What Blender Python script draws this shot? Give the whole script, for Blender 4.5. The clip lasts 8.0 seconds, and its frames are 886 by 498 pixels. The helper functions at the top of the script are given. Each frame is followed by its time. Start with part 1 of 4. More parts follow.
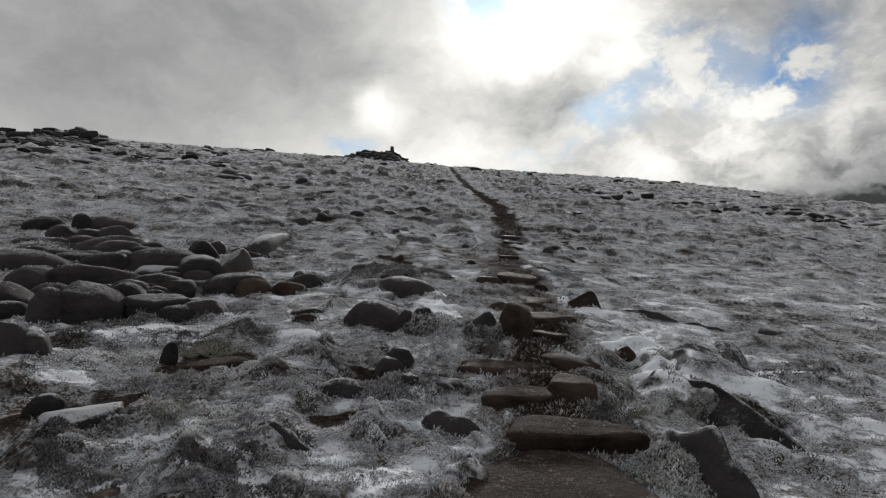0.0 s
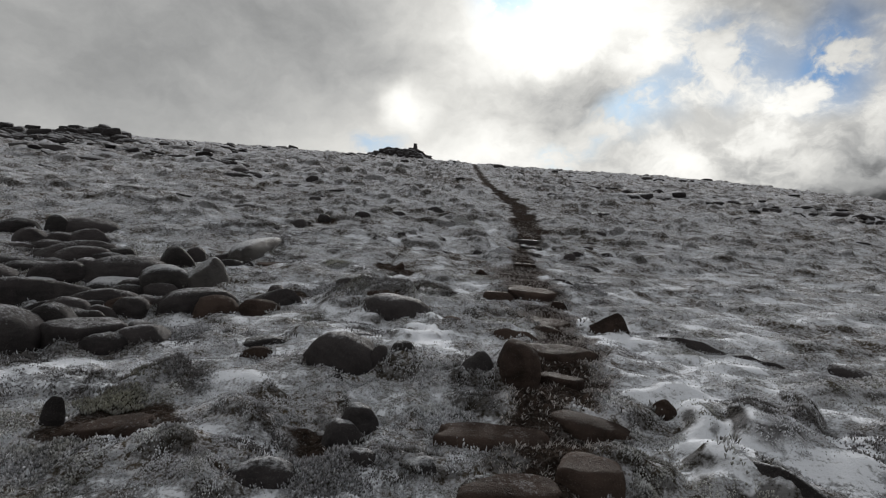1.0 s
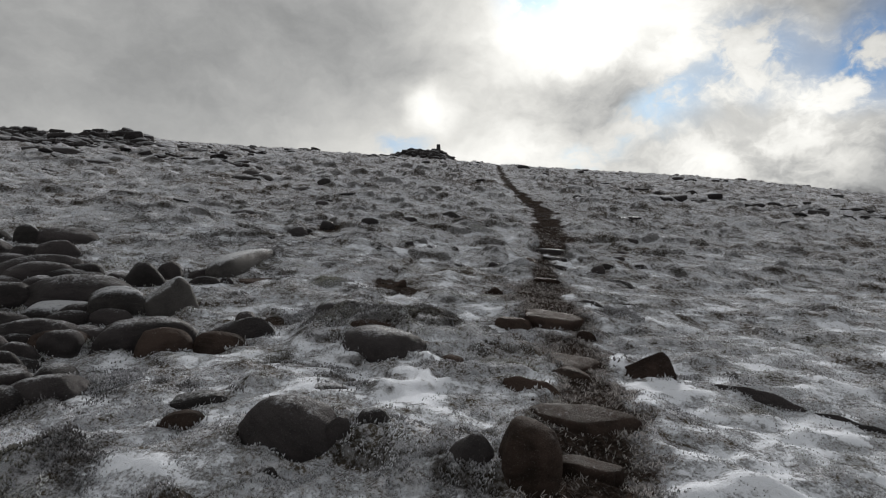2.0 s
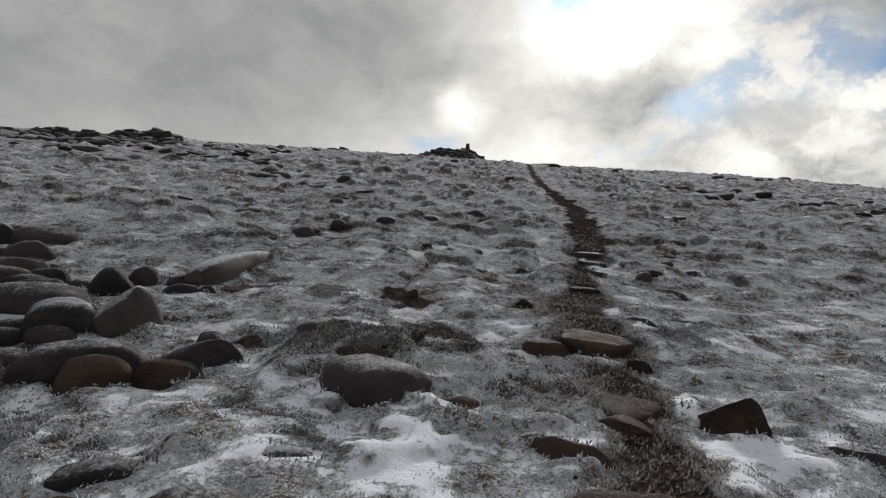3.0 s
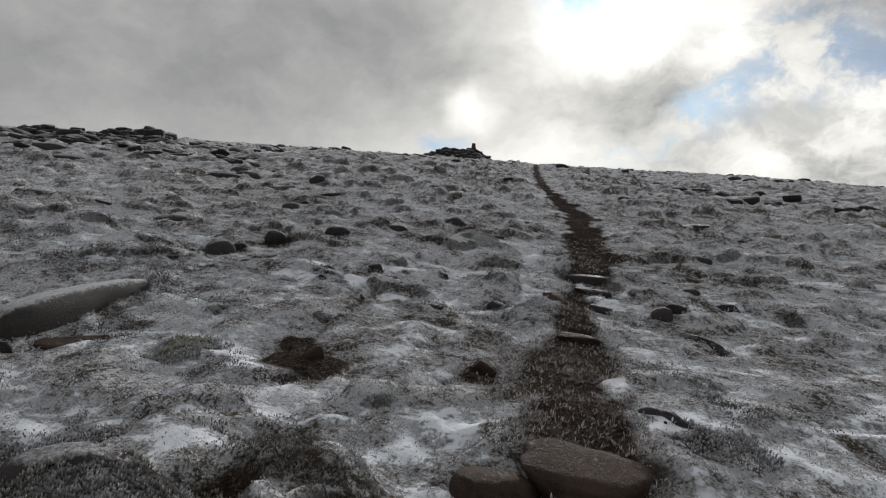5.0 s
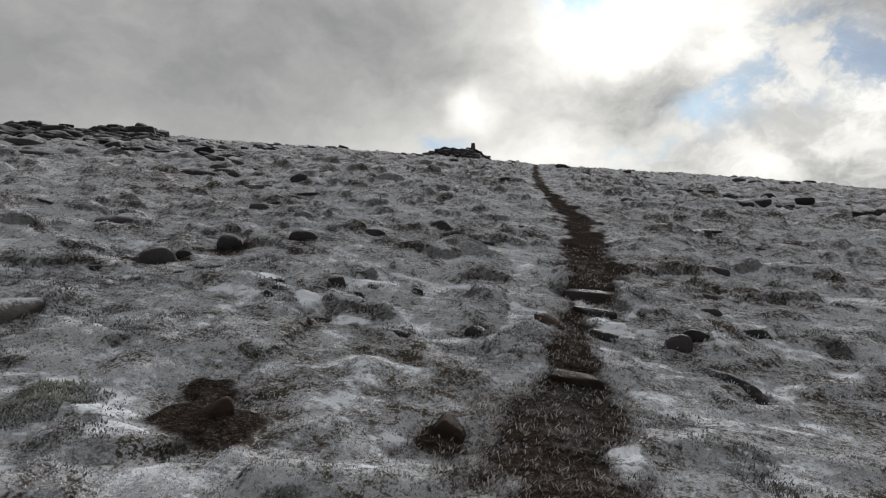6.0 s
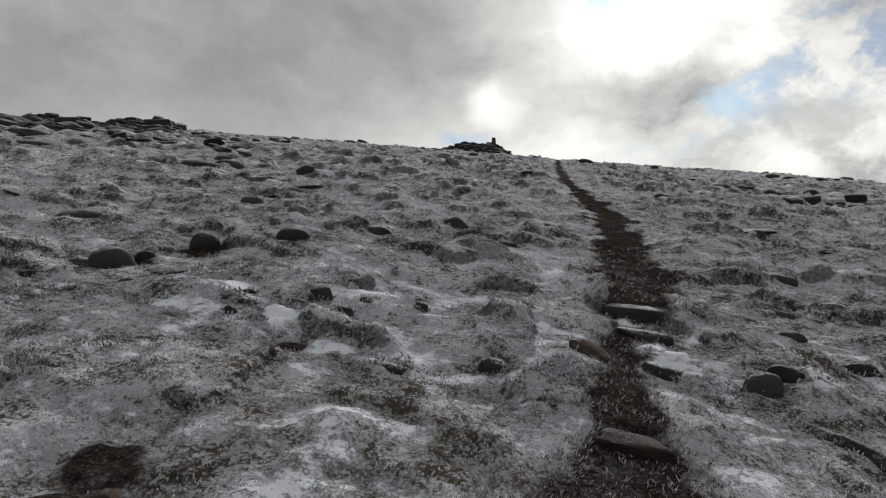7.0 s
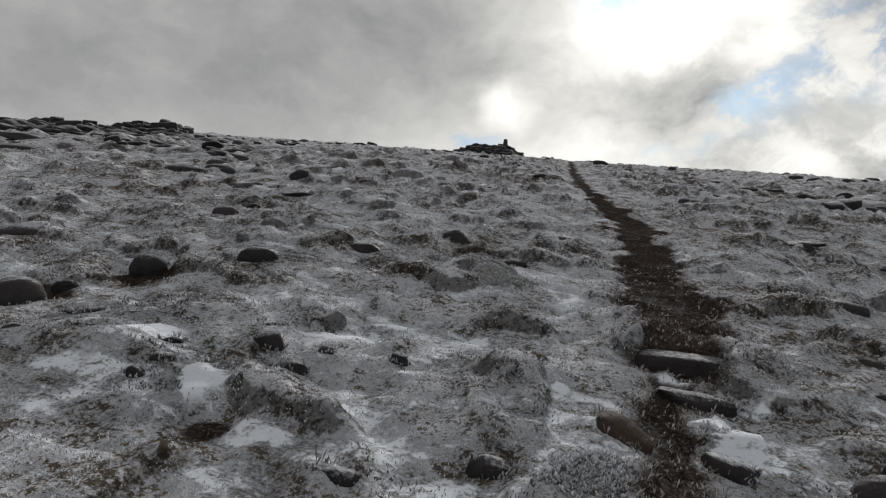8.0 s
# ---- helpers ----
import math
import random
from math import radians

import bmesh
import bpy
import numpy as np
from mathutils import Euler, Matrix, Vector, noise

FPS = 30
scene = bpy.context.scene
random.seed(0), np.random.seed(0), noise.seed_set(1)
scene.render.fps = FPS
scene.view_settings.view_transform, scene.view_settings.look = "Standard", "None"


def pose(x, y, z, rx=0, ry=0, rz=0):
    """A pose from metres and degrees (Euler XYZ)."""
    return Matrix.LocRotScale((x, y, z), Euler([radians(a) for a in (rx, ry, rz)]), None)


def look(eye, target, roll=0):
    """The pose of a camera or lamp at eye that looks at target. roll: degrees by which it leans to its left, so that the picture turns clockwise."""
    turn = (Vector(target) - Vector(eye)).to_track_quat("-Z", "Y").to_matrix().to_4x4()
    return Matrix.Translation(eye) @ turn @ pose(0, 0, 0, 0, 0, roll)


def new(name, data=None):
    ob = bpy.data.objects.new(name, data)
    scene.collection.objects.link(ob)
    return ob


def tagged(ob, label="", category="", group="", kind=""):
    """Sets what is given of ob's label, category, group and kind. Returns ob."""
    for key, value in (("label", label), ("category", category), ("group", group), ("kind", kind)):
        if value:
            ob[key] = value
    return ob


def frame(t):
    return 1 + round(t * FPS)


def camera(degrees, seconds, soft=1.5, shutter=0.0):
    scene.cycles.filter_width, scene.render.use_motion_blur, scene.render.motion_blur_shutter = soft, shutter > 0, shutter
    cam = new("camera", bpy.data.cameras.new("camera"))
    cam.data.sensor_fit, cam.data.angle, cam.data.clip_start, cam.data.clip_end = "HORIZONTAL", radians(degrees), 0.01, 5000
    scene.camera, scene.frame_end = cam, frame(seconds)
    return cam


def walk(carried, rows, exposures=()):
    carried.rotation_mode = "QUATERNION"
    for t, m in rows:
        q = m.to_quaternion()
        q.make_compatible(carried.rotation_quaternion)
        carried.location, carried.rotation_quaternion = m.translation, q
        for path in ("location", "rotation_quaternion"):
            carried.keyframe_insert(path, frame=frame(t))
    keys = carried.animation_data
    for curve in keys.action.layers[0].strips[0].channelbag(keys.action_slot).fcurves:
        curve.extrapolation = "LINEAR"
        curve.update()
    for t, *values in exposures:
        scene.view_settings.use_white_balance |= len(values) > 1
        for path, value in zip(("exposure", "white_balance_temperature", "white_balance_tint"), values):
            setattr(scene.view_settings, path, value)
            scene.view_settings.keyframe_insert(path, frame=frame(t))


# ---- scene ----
cam = camera(75.1, 8.0, soft=1.2)
# The hillside rises ahead and falls away to the right: all places below are (across, up the slope, off the slope).
HILL = pose(0, 0, 0, 10.0, 4.4, 0)
HILL_UP = tuple(HILL.to_3x3() @ Vector((0, 0, 1)))
ROWS = [
    (0.0, (0.040, -0.266, 1.514), (0.037, 1.713, 1.227), 4.6),
    (0.5, (0.196, 0.262, 1.495), (0.155, 2.240, 1.205), 4.4),
    (1.0, (0.312, 0.867, 1.531), (0.223, 2.842, 1.228), 4.6),
    (1.5, (0.446, 1.456, 1.593), (0.320, 3.429, 1.288), 4.3),
    (3.0, (0.475, 3.191, 1.417), (0.198, 5.147, 1.105), 4.0),
    (3.5, (0.535, 3.773, 1.516), (0.236, 5.725, 1.198), 3.7),
    (4.0, (0.545, 4.300, 1.524), (0.237, 6.252, 1.215), 4.1),
    (4.5, (0.685, 4.836, 1.432), (0.374, 6.787, 1.119), 4.0),
    (6.0, (0.892, 6.501, 1.346), (0.581, 8.452, 1.034), 4.4),
    (6.5, (0.874, 7.040, 1.242), (0.545, 8.987, 0.920), 4.5),
    (7.0, (0.778, 7.639, 1.246), (0.402, 9.575, 0.914), 4.6),
    (7.5, (0.790, 8.232, 1.278), (0.396, 10.165, 0.949), 4.2),
    (8.0, (0.717, 8.773, 1.273), (0.298, 10.701, 0.944), 4.3),
]
walk(cam, [(t, HILL @ look(eye, target, roll)) for t, eye, target, roll in ROWS], [(0.0, 0.0)])

# ---- daylight: a veiled low sun ahead, broken cloud ----
SUN_EL, SUN_AZ = radians(21.5), radians(5.5)
SUN_DIR = Vector((math.sin(SUN_AZ) * math.cos(SUN_EL), math.cos(SUN_AZ) * math.cos(SUN_EL), math.sin(SUN_EL)))
sun_data = bpy.data.lights.new("sun", "SUN")
sun_data.energy, sun_data.angle, sun_data.color = 3.2, radians(9), (1.0, 0.975, 0.94)
sun = new("sun", sun_data)
sun.matrix_basis = look(SUN_DIR * 50, (0, 0, 0))


class Nodes:
    """Short hand for building a node tree."""

    def __init__(self, tree):
        self.tree = tree
        tree.nodes.clear()

    def add(self, kind):
        return self.tree.nodes.new(kind)

    def put(self, socket, value):
        if isinstance(value, bpy.types.NodeSocket):
            self.tree.links.new(value, socket)
        elif isinstance(value, (tuple, list)) and len(value) == 3 and socket.type == "RGBA":
            socket.default_value = (*value, 1)
        else:
            socket.default_value = value

    def math(self, op, a, b=0.0, clamp=False):
        n = self.add("ShaderNodeMath")
        n.operation, n.use_clamp = op, clamp
        self.put(n.inputs[0], a)
        self.put(n.inputs[1], b)
        return n.outputs[0]

    def vec(self, op, a, b=(0, 0, 0), scale=None):
        n = self.add("ShaderNodeVectorMath")
        n.operation = op
        self.put(n.inputs[0], a)
        if scale is None:
            self.put(n.inputs[1], b)
        else:
            self.put(n.inputs["Scale"], scale)
        return n.outputs["Value"] if op in ("DISTANCE", "DOT_PRODUCT", "LENGTH") else n.outputs["Vector"]

    def noise(self, vector, scale, detail=4.0, rough=0.55, distort=0.0, colour=False):
        n = self.add("ShaderNodeTexNoise")
        self.put(n.inputs["Vector"], vector)
        n.inputs["Scale"].default_value, n.inputs["Detail"].default_value = scale, detail
        n.inputs["Roughness"].default_value, n.inputs["Distortion"].default_value = rough, distort
        return n.outputs["Color" if colour else "Fac"]

    def ramp(self, value, lo, hi, a=0.0, b=1.0, smooth=True):
        n = self.add("ShaderNodeMapRange")
        n.interpolation_type = "SMOOTHSTEP" if smooth else "LINEAR"
        self.put(n.inputs[0], value)
        for i, q in enumerate((lo, hi, a, b)):
            self.put(n.inputs[i + 1], q)
        return n.outputs[0]

    def mix(self, fac, a, b):
        n = self.add("ShaderNodeMix")
        n.data_type = "RGBA"
        self.put(n.inputs[0], fac)
        self.put(n.inputs[6], a)
        self.put(n.inputs[7], b)
        return n.outputs[2]

    def attribute(self, name):
        n = self.add("ShaderNodeAttribute")
        n.attribute_name = name
        return n.outputs["Fac"]


world = bpy.data.worlds.new("sky")
scene.world = world
world.use_nodes = True
W = Nodes(world.node_tree)
way = W.add("ShaderNodeTexCoord").outputs["Generated"]
wob = W.vec("SUBTRACT", W.noise(way, 5.0, 5, 0.6, colour=True), (0.5, 0.5, 0.5))
bent = W.vec("ADD", way, W.vec("SCALE", wob, scale=0.12))
billow = W.noise(W.vec("MULTIPLY", bent, (1.0, 1.0, 1.7)), 4.2, 7, 0.58)
fine = W.noise(W.vec("MULTIPLY", bent, (1.0, 1.0, 1.5)), 13.0, 5, 0.6)


def toward(azimuth, elevation):
    a, e = radians(azimuth), radians(elevation)
    return (math.sin(a) * math.cos(e), math.cos(a) * math.cos(e), math.sin(e))


def patch(azimuth, elevation, radius, amount, wide=1.0):
    """A soft patch of cloud brightness, or of clear sky, round one direction."""
    c = toward(azimuth, elevation)
    d = W.vec("DISTANCE", W.vec("MULTIPLY", bent, (1.0 / wide, 1.0, 1.0)), (c[0] / wide, c[1], c[2]))
    return W.ramp(d, radians(radius) * 1.15, 0.0, 0.0, amount)


def total(*terms):
    out = terms[0]
    for q in terms[1:]:
        out = W.math("ADD", out, q)
    return out


from_sun = W.vec("DISTANCE", way, tuple(SUN_DIR))
veil = total(W.ramp(from_sun, 1.3, 0.0, 0.44, 0.60), W.ramp(from_sun, 0.34, 0.05, 0.0, 0.16))
side = W.add("ShaderNodeSeparateXYZ")
W.put(side.inputs[0], way)
broken = W.ramp(side.outputs[0], -0.35, 0.4, 0.10, 0.46)
swirl = W.math("MULTIPLY", W.ramp(billow, 0.3, 0.7, -1.0, 1.0, False), broken)
bright = W.math("MULTIPLY", veil, W.math("ADD", swirl, 1.0))
bright = W.math("MULTIPLY", bright, W.ramp(fine, 0.3, 0.7, 0.92, 1.08, False))
bright = total(
    bright,
    patch(8, 23.5, 7.5, 0.54, 1.5), patch(14, 24, 8, 0.34, 1.6), patch(3, 12, 8, 0.1, 1.6), patch(18, 20, 9, 0.1, 1.4), patch(-6.3, 15.5, 3.4, 0.5),
    patch(22, 11, 9, 0.22, 1.6), patch(32, 11, 10, 0.22, 1.5), patch(-10, 9, 8, 0.16, 2.0), patch(2, 9, 6, 0.2, 1.6), patch(-30, 10, 9, 0.05, 2.0),
    patch(8.8, 15.4, 4.8, -0.38, 1.5), patch(14.5, 18.5, 3.5, -0.2), patch(-12, 22, 9, -0.14, 1.5), patch(-25, 18.5, 12, -0.16, 1.4), patch(-45, 18, 18, -0.13, 1.6),
    patch(36, 5.0, 8, -0.75, 2.0), patch(25.6, 8.6, 3.5, -0.3, 1.8), patch(14, 9.6, 2.5, -0.2, 1.5), patch(22, 19, 5, -0.1),
)
heaps = W.math("MULTIPLY", W.ramp(W.math("ADD", W.math("MULTIPLY", billow, 0.45), W.math("MULTIPLY", fine, 0.55)), 0.42, 0.57, -0.9, 1.0), patch(27, 12, 17, 0.13, 1.5))
bright = W.math("ADD", bright, heaps)
bright = W.math("MAXIMUM", bright, 0.05)
cloud = W.mix(W.ramp(bright, 0.15, 0.8), (0.97, 0.985, 0.99), (1.0, 0.99, 0.945))
cloud = W.vec("SCALE", cloud, scale=bright)
clear = total(
    patch(23.1, 18.1, 4.2, 1.0, 1.3), patch(31.2, 16.3, 4.0, 1.0, 1.5), patch(32.5, 19.5, 4.0, 0.6), patch(5.7, 24.8, 3.2, 0.9, 1.6), patch(17.5, 14.9, 3.4, 0.62, 1.2),
    patch(14.5, 13.3, 2.8, 0.5, 1.2), patch(-8.9, 11.2, 2.0, 0.8, 1.8), patch(9, 10.1, 2.2, 0.8), patch(12, 11.9, 2.4, 0.35), patch(70, 35, 25, 0.8), patch(120, 30, 25, 0.7),
)
torn = total(W.math("MULTIPLY", billow, 0.5), W.math("MULTIPLY", fine, 0.5))
clear = W.math("MULTIPLY", clear, W.ramp(torn, 0.545, 0.45, 0.0, 0.95), True)
sky = W.add("ShaderNodeTexSky")
sky.sky_type, sky.sun_disc, sky.sun_elevation, sky.sun_rotation = "NISHITA", False, SUN_EL, SUN_AZ
blue = W.vec("MULTIPLY", W.vec("SCALE", sky.outputs[0], scale=0.05), (0.5, 0.85, 1.35))
back = W.add("ShaderNodeBackground")
W.put(back.inputs["Color"], W.mix(clear, cloud, blue))
back.inputs["Strength"].default_value = 1.0
W.tree.links.new(back.outputs[0], W.add("ShaderNodeOutputWorld").inputs["Surface"])


# ---- materials ----
def material(name):
    m = bpy.data.materials.new(name)
    m.use_nodes = True
    n = Nodes(m.node_tree)
    bsdf = n.add("ShaderNodeBsdfPrincipled")
    n.tree.links.new(bsdf.outputs[0], n.add("ShaderNodeOutputMaterial").inputs["Surface"])
    return m, n, bsdf


def bump(n, bsdf, height, distance, strength=1.0):
    b = n.add("ShaderNodeBump")
    b.inputs["Strength"].default_value, b.inputs["Distance"].default_value = strength, distance
    n.put(b.inputs["Height"], height)
    n.tree.links.new(b.outputs[0], bsdf.inputs["Normal"])


def upward(n):
    return n.vec("DOT_PRODUCT", n.add("ShaderNodeNewGeometry").outputs["Normal"], (0, 0, 1))


def ground_material():
    """Rime-covered heath with wind-blown snow in its hollows, shade coloured onto its steep faces, and a trodden peat
    path.
    """
    m, n, bsdf = material("frosted_heath")
    at = n.add("ShaderNodeTexCoord").outputs["Object"]
    snow, soil = n.attribute("snow"), n.attribute("soil")
    sprig = n.noise(at, 60, 4, 0.7)
    leaf = n.noise(at, 19, 4, 0.65, 0.6)
    clump = n.noise(at, 3.1, 4, 0.6)
    broad = n.noise(at, 0.55, 4, 0.6)
    plant = n.mix(n.ramp(clump, 0.35, 0.65), (0.082, 0.068, 0.054), (0.14, 0.115, 0.083))
    plant = n.mix(n.ramp(broad, 0.45, 0.7, 0, 0.5), plant, (0.12, 0.122, 0.085))
    rime = n.math("ADD", n.math("MULTIPLY", sprig, 0.5), n.math("MULTIPLY", leaf, 0.5))
    rime = n.math("ADD", rime, n.ramp(clump, 0.3, 0.7, -0.07, 0.07))
    rime = n.math("ADD", rime, n.ramp(broad, 0.3, 0.7, -0.04, 0.04))
    heath = n.mix(n.ramp(rime, 0.40, 0.56, 0.0, 0.95), plant, (0.60, 0.607, 0.65))
    litter_and_shade = n.mix(n.ramp(leaf, 0.4, 0.62), (0.013, 0.011, 0.009), (0.060, 0.054, 0.046))
    heath = n.mix(n.math("MULTIPLY", n.attribute("cover"), 0.12), heath, litter_and_shade)
    heath = n.mix(n.math("MULTIPLY", n.attribute("bushy"), 0.6), heath, litter_and_shade)
    # Steep faces carry less rime; hummock shade is put into this darkening too.
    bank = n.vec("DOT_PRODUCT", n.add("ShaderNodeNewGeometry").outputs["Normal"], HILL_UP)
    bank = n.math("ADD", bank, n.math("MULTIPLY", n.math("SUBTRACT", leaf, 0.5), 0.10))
    heath = n.mix(n.ramp(bank, 0.80, 0.95, 0.7, 0.0), heath, litter_and_shade)
    peat = n.mix(n.ramp(leaf, 0.35, 0.65), (0.016, 0.0120, 0.0100), (0.047, 0.035, 0.029))
    peat = n.mix(n.ramp(sprig, 0.52, 0.70, 0, 0.4), peat, (0.26, 0.25, 0.24))
    edge = n.math("ADD", soil, n.math("MULTIPLY", n.math("SUBTRACT", leaf, 0.5), 0.9))
    colour = n.mix(n.ramp(edge, 0.34, 0.72), heath, peat)
    streak = n.noise(n.vec("MULTIPLY", at, (1.0, 2.4, 1.0)), 3.2, 5, 0.66, 0.5)
    drift = total_of(n, snow, n.math("MULTIPLY", n.math("SUBTRACT", rime, 0.5), 3.2), n.math("MULTIPLY", n.math("SUBTRACT", streak, 0.5), 2.2))
    white = n.ramp(drift, 0.0, 1.05, 0.0, 0.94)
    # Snow white is held off the path and off those darkened steep faces.
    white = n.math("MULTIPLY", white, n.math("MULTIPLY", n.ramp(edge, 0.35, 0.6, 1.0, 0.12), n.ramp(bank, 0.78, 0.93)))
    colour = n.mix(white, colour, (0.70, 0.725, 0.78))
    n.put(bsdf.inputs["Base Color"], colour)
    n.put(bsdf.inputs["Roughness"], n.ramp(white, 0, 1, 0.92, 0.7))
    bsdf.inputs["Specular IOR Level"].default_value = 0.0
    relief = n.math("ADD", n.math("MULTIPLY", sprig, 0.35), n.math("MULTIPLY", leaf, 0.8))
    relief = n.math("MULTIPLY", relief, n.ramp(white, 0, 1, 1.0, 0.3))
    bump(n, bsdf, relief, 0.05, 1.0)
    return m


def stone_material(name, dark, light, frost, gloss=0.12):
    m, n, bsdf = material(name)
    at = n.add("ShaderNodeTexCoord").outputs["Object"]
    info = n.add("ShaderNodeObjectInfo").outputs["Random"]
    shift = n.vec("ADD", at, n.vec("SCALE", (7.0, 3.0, 5.0), scale=n.math("MULTIPLY", info, 9.0)))
    grain = n.noise(shift, 130, 3, 0.7)
    blot = n.noise(shift, 7, 5, 0.6, 0.4)
    speck = n.noise(shift, 42, 4, 0.7)
    bed = n.noise(n.vec("MULTIPLY", shift, (2.0, 2.0, 9.0)), 2.2, 4, 0.6)
    tone = n.math("ADD", n.math("MULTIPLY", blot, 0.6), n.math("MULTIPLY", bed, 0.4))
    tone = n.math("ADD", tone, n.math("MULTIPLY", n.math("SUBTRACT", info, 0.5), 0.25))
    rock = n.mix(n.ramp(tone, 0.33, 0.67), dark, light)
    rock = n.mix(n.ramp(grain, 0.55, 0.75, 0, 0.35), rock, (0.22, 0.20, 0.19))
    rime = n.math("ADD", upward(n), n.math("MULTIPLY", n.math("SUBTRACT", blot, 0.5), 0.7))
    rime = n.math("ADD", rime, n.math("MULTIPLY", n.math("SUBTRACT", grain, 0.5), 0.5))
    rime = n.math("ADD", rime, n.math("MULTIPLY", n.math("SUBTRACT", speck, 0.5), 1.0))
    cover = n.ramp(rime, 0.66 - frost, 1.15 - frost, 0.0, 0.6)
    n.put(bsdf.inputs["Base Color"], n.mix(cover, rock, (0.62, 0.64, 0.68)))
    n.put(bsdf.inputs["Roughness"], n.ramp(blot, 0.3, 0.7, 0.62, 0.9))
    bsdf.inputs["Specular IOR Level"].default_value = gloss
    height = total_of(n, n.math("MULTIPLY", grain, 0.25), n.math("MULTIPLY", speck, 0.4), n.math("MULTIPLY", blot, 0.5), n.math("MULTIPLY", bed, 0.2))
    bump(n, bsdf, height, 0.03, 1.0)
    return m


def total_of(n, *terms):
    out = terms[0]
    for q in terms[1:]:
        out = n.math("ADD", out, q)
    return out


def sprig_material():
    """Heather and moss shoots, dark at the root and white with rime at the tip."""
    m, n, bsdf = material("rimed_shoots")
    tip, kind = n.attribute("tip"), n.attribute("tone")
    plant = n.mix(kind, (0.018, 0.016, 0.012), (0.16, 0.16, 0.14))
    white = n.mix(n.ramp(kind, 0.0, 0.9, smooth=False), (0.17, 0.162, 0.165), (0.86, 0.88, 0.94))
    at = n.add("ShaderNodeTexCoord").outputs["Object"]
    white = n.mix(n.ramp(n.noise(at, 0.9, 4, 0.6), 0.5, 0.68, 0.0, 0.45), white, (0.50, 0.50, 0.37))
    white = n.mix(n.ramp(n.noise(at, 1.7, 3, 0.6), 0.56, 0.70, 0.0, 0.28), white, (0.22, 0.16, 0.12))
    n.put(bsdf.inputs["Base Color"], n.mix(n.ramp(tip, 0.1, 0.9), plant, white))
    bsdf.inputs["Roughness"].default_value = 0.85
    bsdf.inputs["Specular IOR Level"].default_value = 0.08
    return m


def straw_material():
    m, n, bsdf = material("trodden_straw")
    kind = n.attribute("tone")
    n.put(bsdf.inputs["Base Color"], n.mix(kind, (0.026, 0.014, 0.010), (0.62, 0.59, 0.58)))
    bsdf.inputs["Roughness"].default_value = 0.85
    return m


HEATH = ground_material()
STONE = {
    "grey": stone_material("dark_grey_stone", (0.015, 0.0130, 0.0134), (0.046, 0.040, 0.041), -0.15, 0.16),
    "brown": stone_material("red_brown_stone", (0.021, 0.0150, 0.0126), (0.060, 0.043, 0.036), -0.36, 0.03),
    "frosted": stone_material("rimed_grey_stone", (0.022, 0.020, 0.020), (0.065, 0.060, 0.058), 0.16, 0.14),
    "snowy": stone_material("snow_capped_stone", (0.022, 0.020, 0.020), (0.065, 0.060, 0.058), 0.75, 0.1),
    "far": stone_material("rimed_dark_stone", (0.016, 0.0145, 0.015), (0.046, 0.042, 0.043), -0.05),
    "rocky": stone_material("rime_flecked_stone", (0.018, 0.016, 0.0165), (0.05, 0.045, 0.046), -0.02),
}
SHOOTS, STRAW = sprig_material(), straw_material()


# ---- the lie of the land ----
RNG = np.random.RandomState(11)
HASH = RNG.permutation(256)
ANGLE = RNG.rand(256) * 2 * np.pi


def swell(x, y, size, seed=0):
    """Gradient noise, about -1 to 1, over features of that size in metres."""
    x, y = np.asarray(x, float) / size + seed * 17.3, np.asarray(y, float) / size + seed * 9.1
    xi, yi = np.floor(x).astype(int), np.floor(y).astype(int)
    xf, yf = x - xi, y - yi
    sx, sy = xf * xf * xf * (xf * (xf * 6 - 15) + 10), yf * yf * yf * (yf * (yf * 6 - 15) + 10)

    def corner(i, j):
        a = ANGLE[HASH[(HASH[(xi + i) & 255] + yi + j) & 255]]
        return np.cos(a) * (xf - i) + np.sin(a) * (yf - j)

    low = corner(0, 0) * (1 - sx) + corner(1, 0) * sx
    high = corner(0, 1) * (1 - sx) + corner(1, 1) * sx
    return (low * (1 - sy) + high * sy) * 1.5


RISE_V = [-60, -30, -5, 0, 4.5, 7.5, 10.5, 12.5, 15, 20, 23, 30, 57, 75, 95]
RISE_W = [0.8, 0.4, 0.1, 0.03, -0.03, -0.1, -0.06, 0.0, 0.12, 0.40, 0.48, 0.72, 1.10, 1.2, 1.12]
FINE_V = np.arange(-60, 95, 0.25)
FINE_W = np.interp(FINE_V, RISE_V, RISE_W)
KERNEL = np.hanning(9) / np.hanning(9).sum()
FINE_W = np.convolve(np.pad(FINE_W, 4, mode="edge"), KERNEL, mode="valid")
PATH_V = [0.0, 2.4, 3.6, 4.4, 5.6, 6.4, 7.3, 8.3, 9.2, 9.9, 10.5, 11.3, 12.1, 13.2, 14.2, 16, 18.6, 23.3, 28, 35, 48, 75]
PATH_U = [0.5, 0.65, 0.82, 0.95, 1.15, 1.25, 1.30, 1.20, 1.06, 1.12, 1.25, 1.30, 1.36, 1.60, 1.74, 1.67, 1.67, 1.24, 0.85, 0.65, 0.45, 0.1]
PATH_W = [0.36, 0.33, 0.20, 0.22, 0.26, 0.16, 0.20, 0.24, 0.33, 0.36, 0.20, 0.13, 0.13, 0.28, 0.40, 0.32, 0.31, 0.27, 0.24, 0.26, 0.30, 0.3]


RIM_A = [-49, -44, -39.5, -37, -34, -32, -30.8]
RIM_H = [-0.7, -0.5, -0.2, -0.1, 0.4, 0.45, -0.2]


def ease(x):
    x = np.clip(x, 0, 1)
    return x * x * (3 - 2 * x)


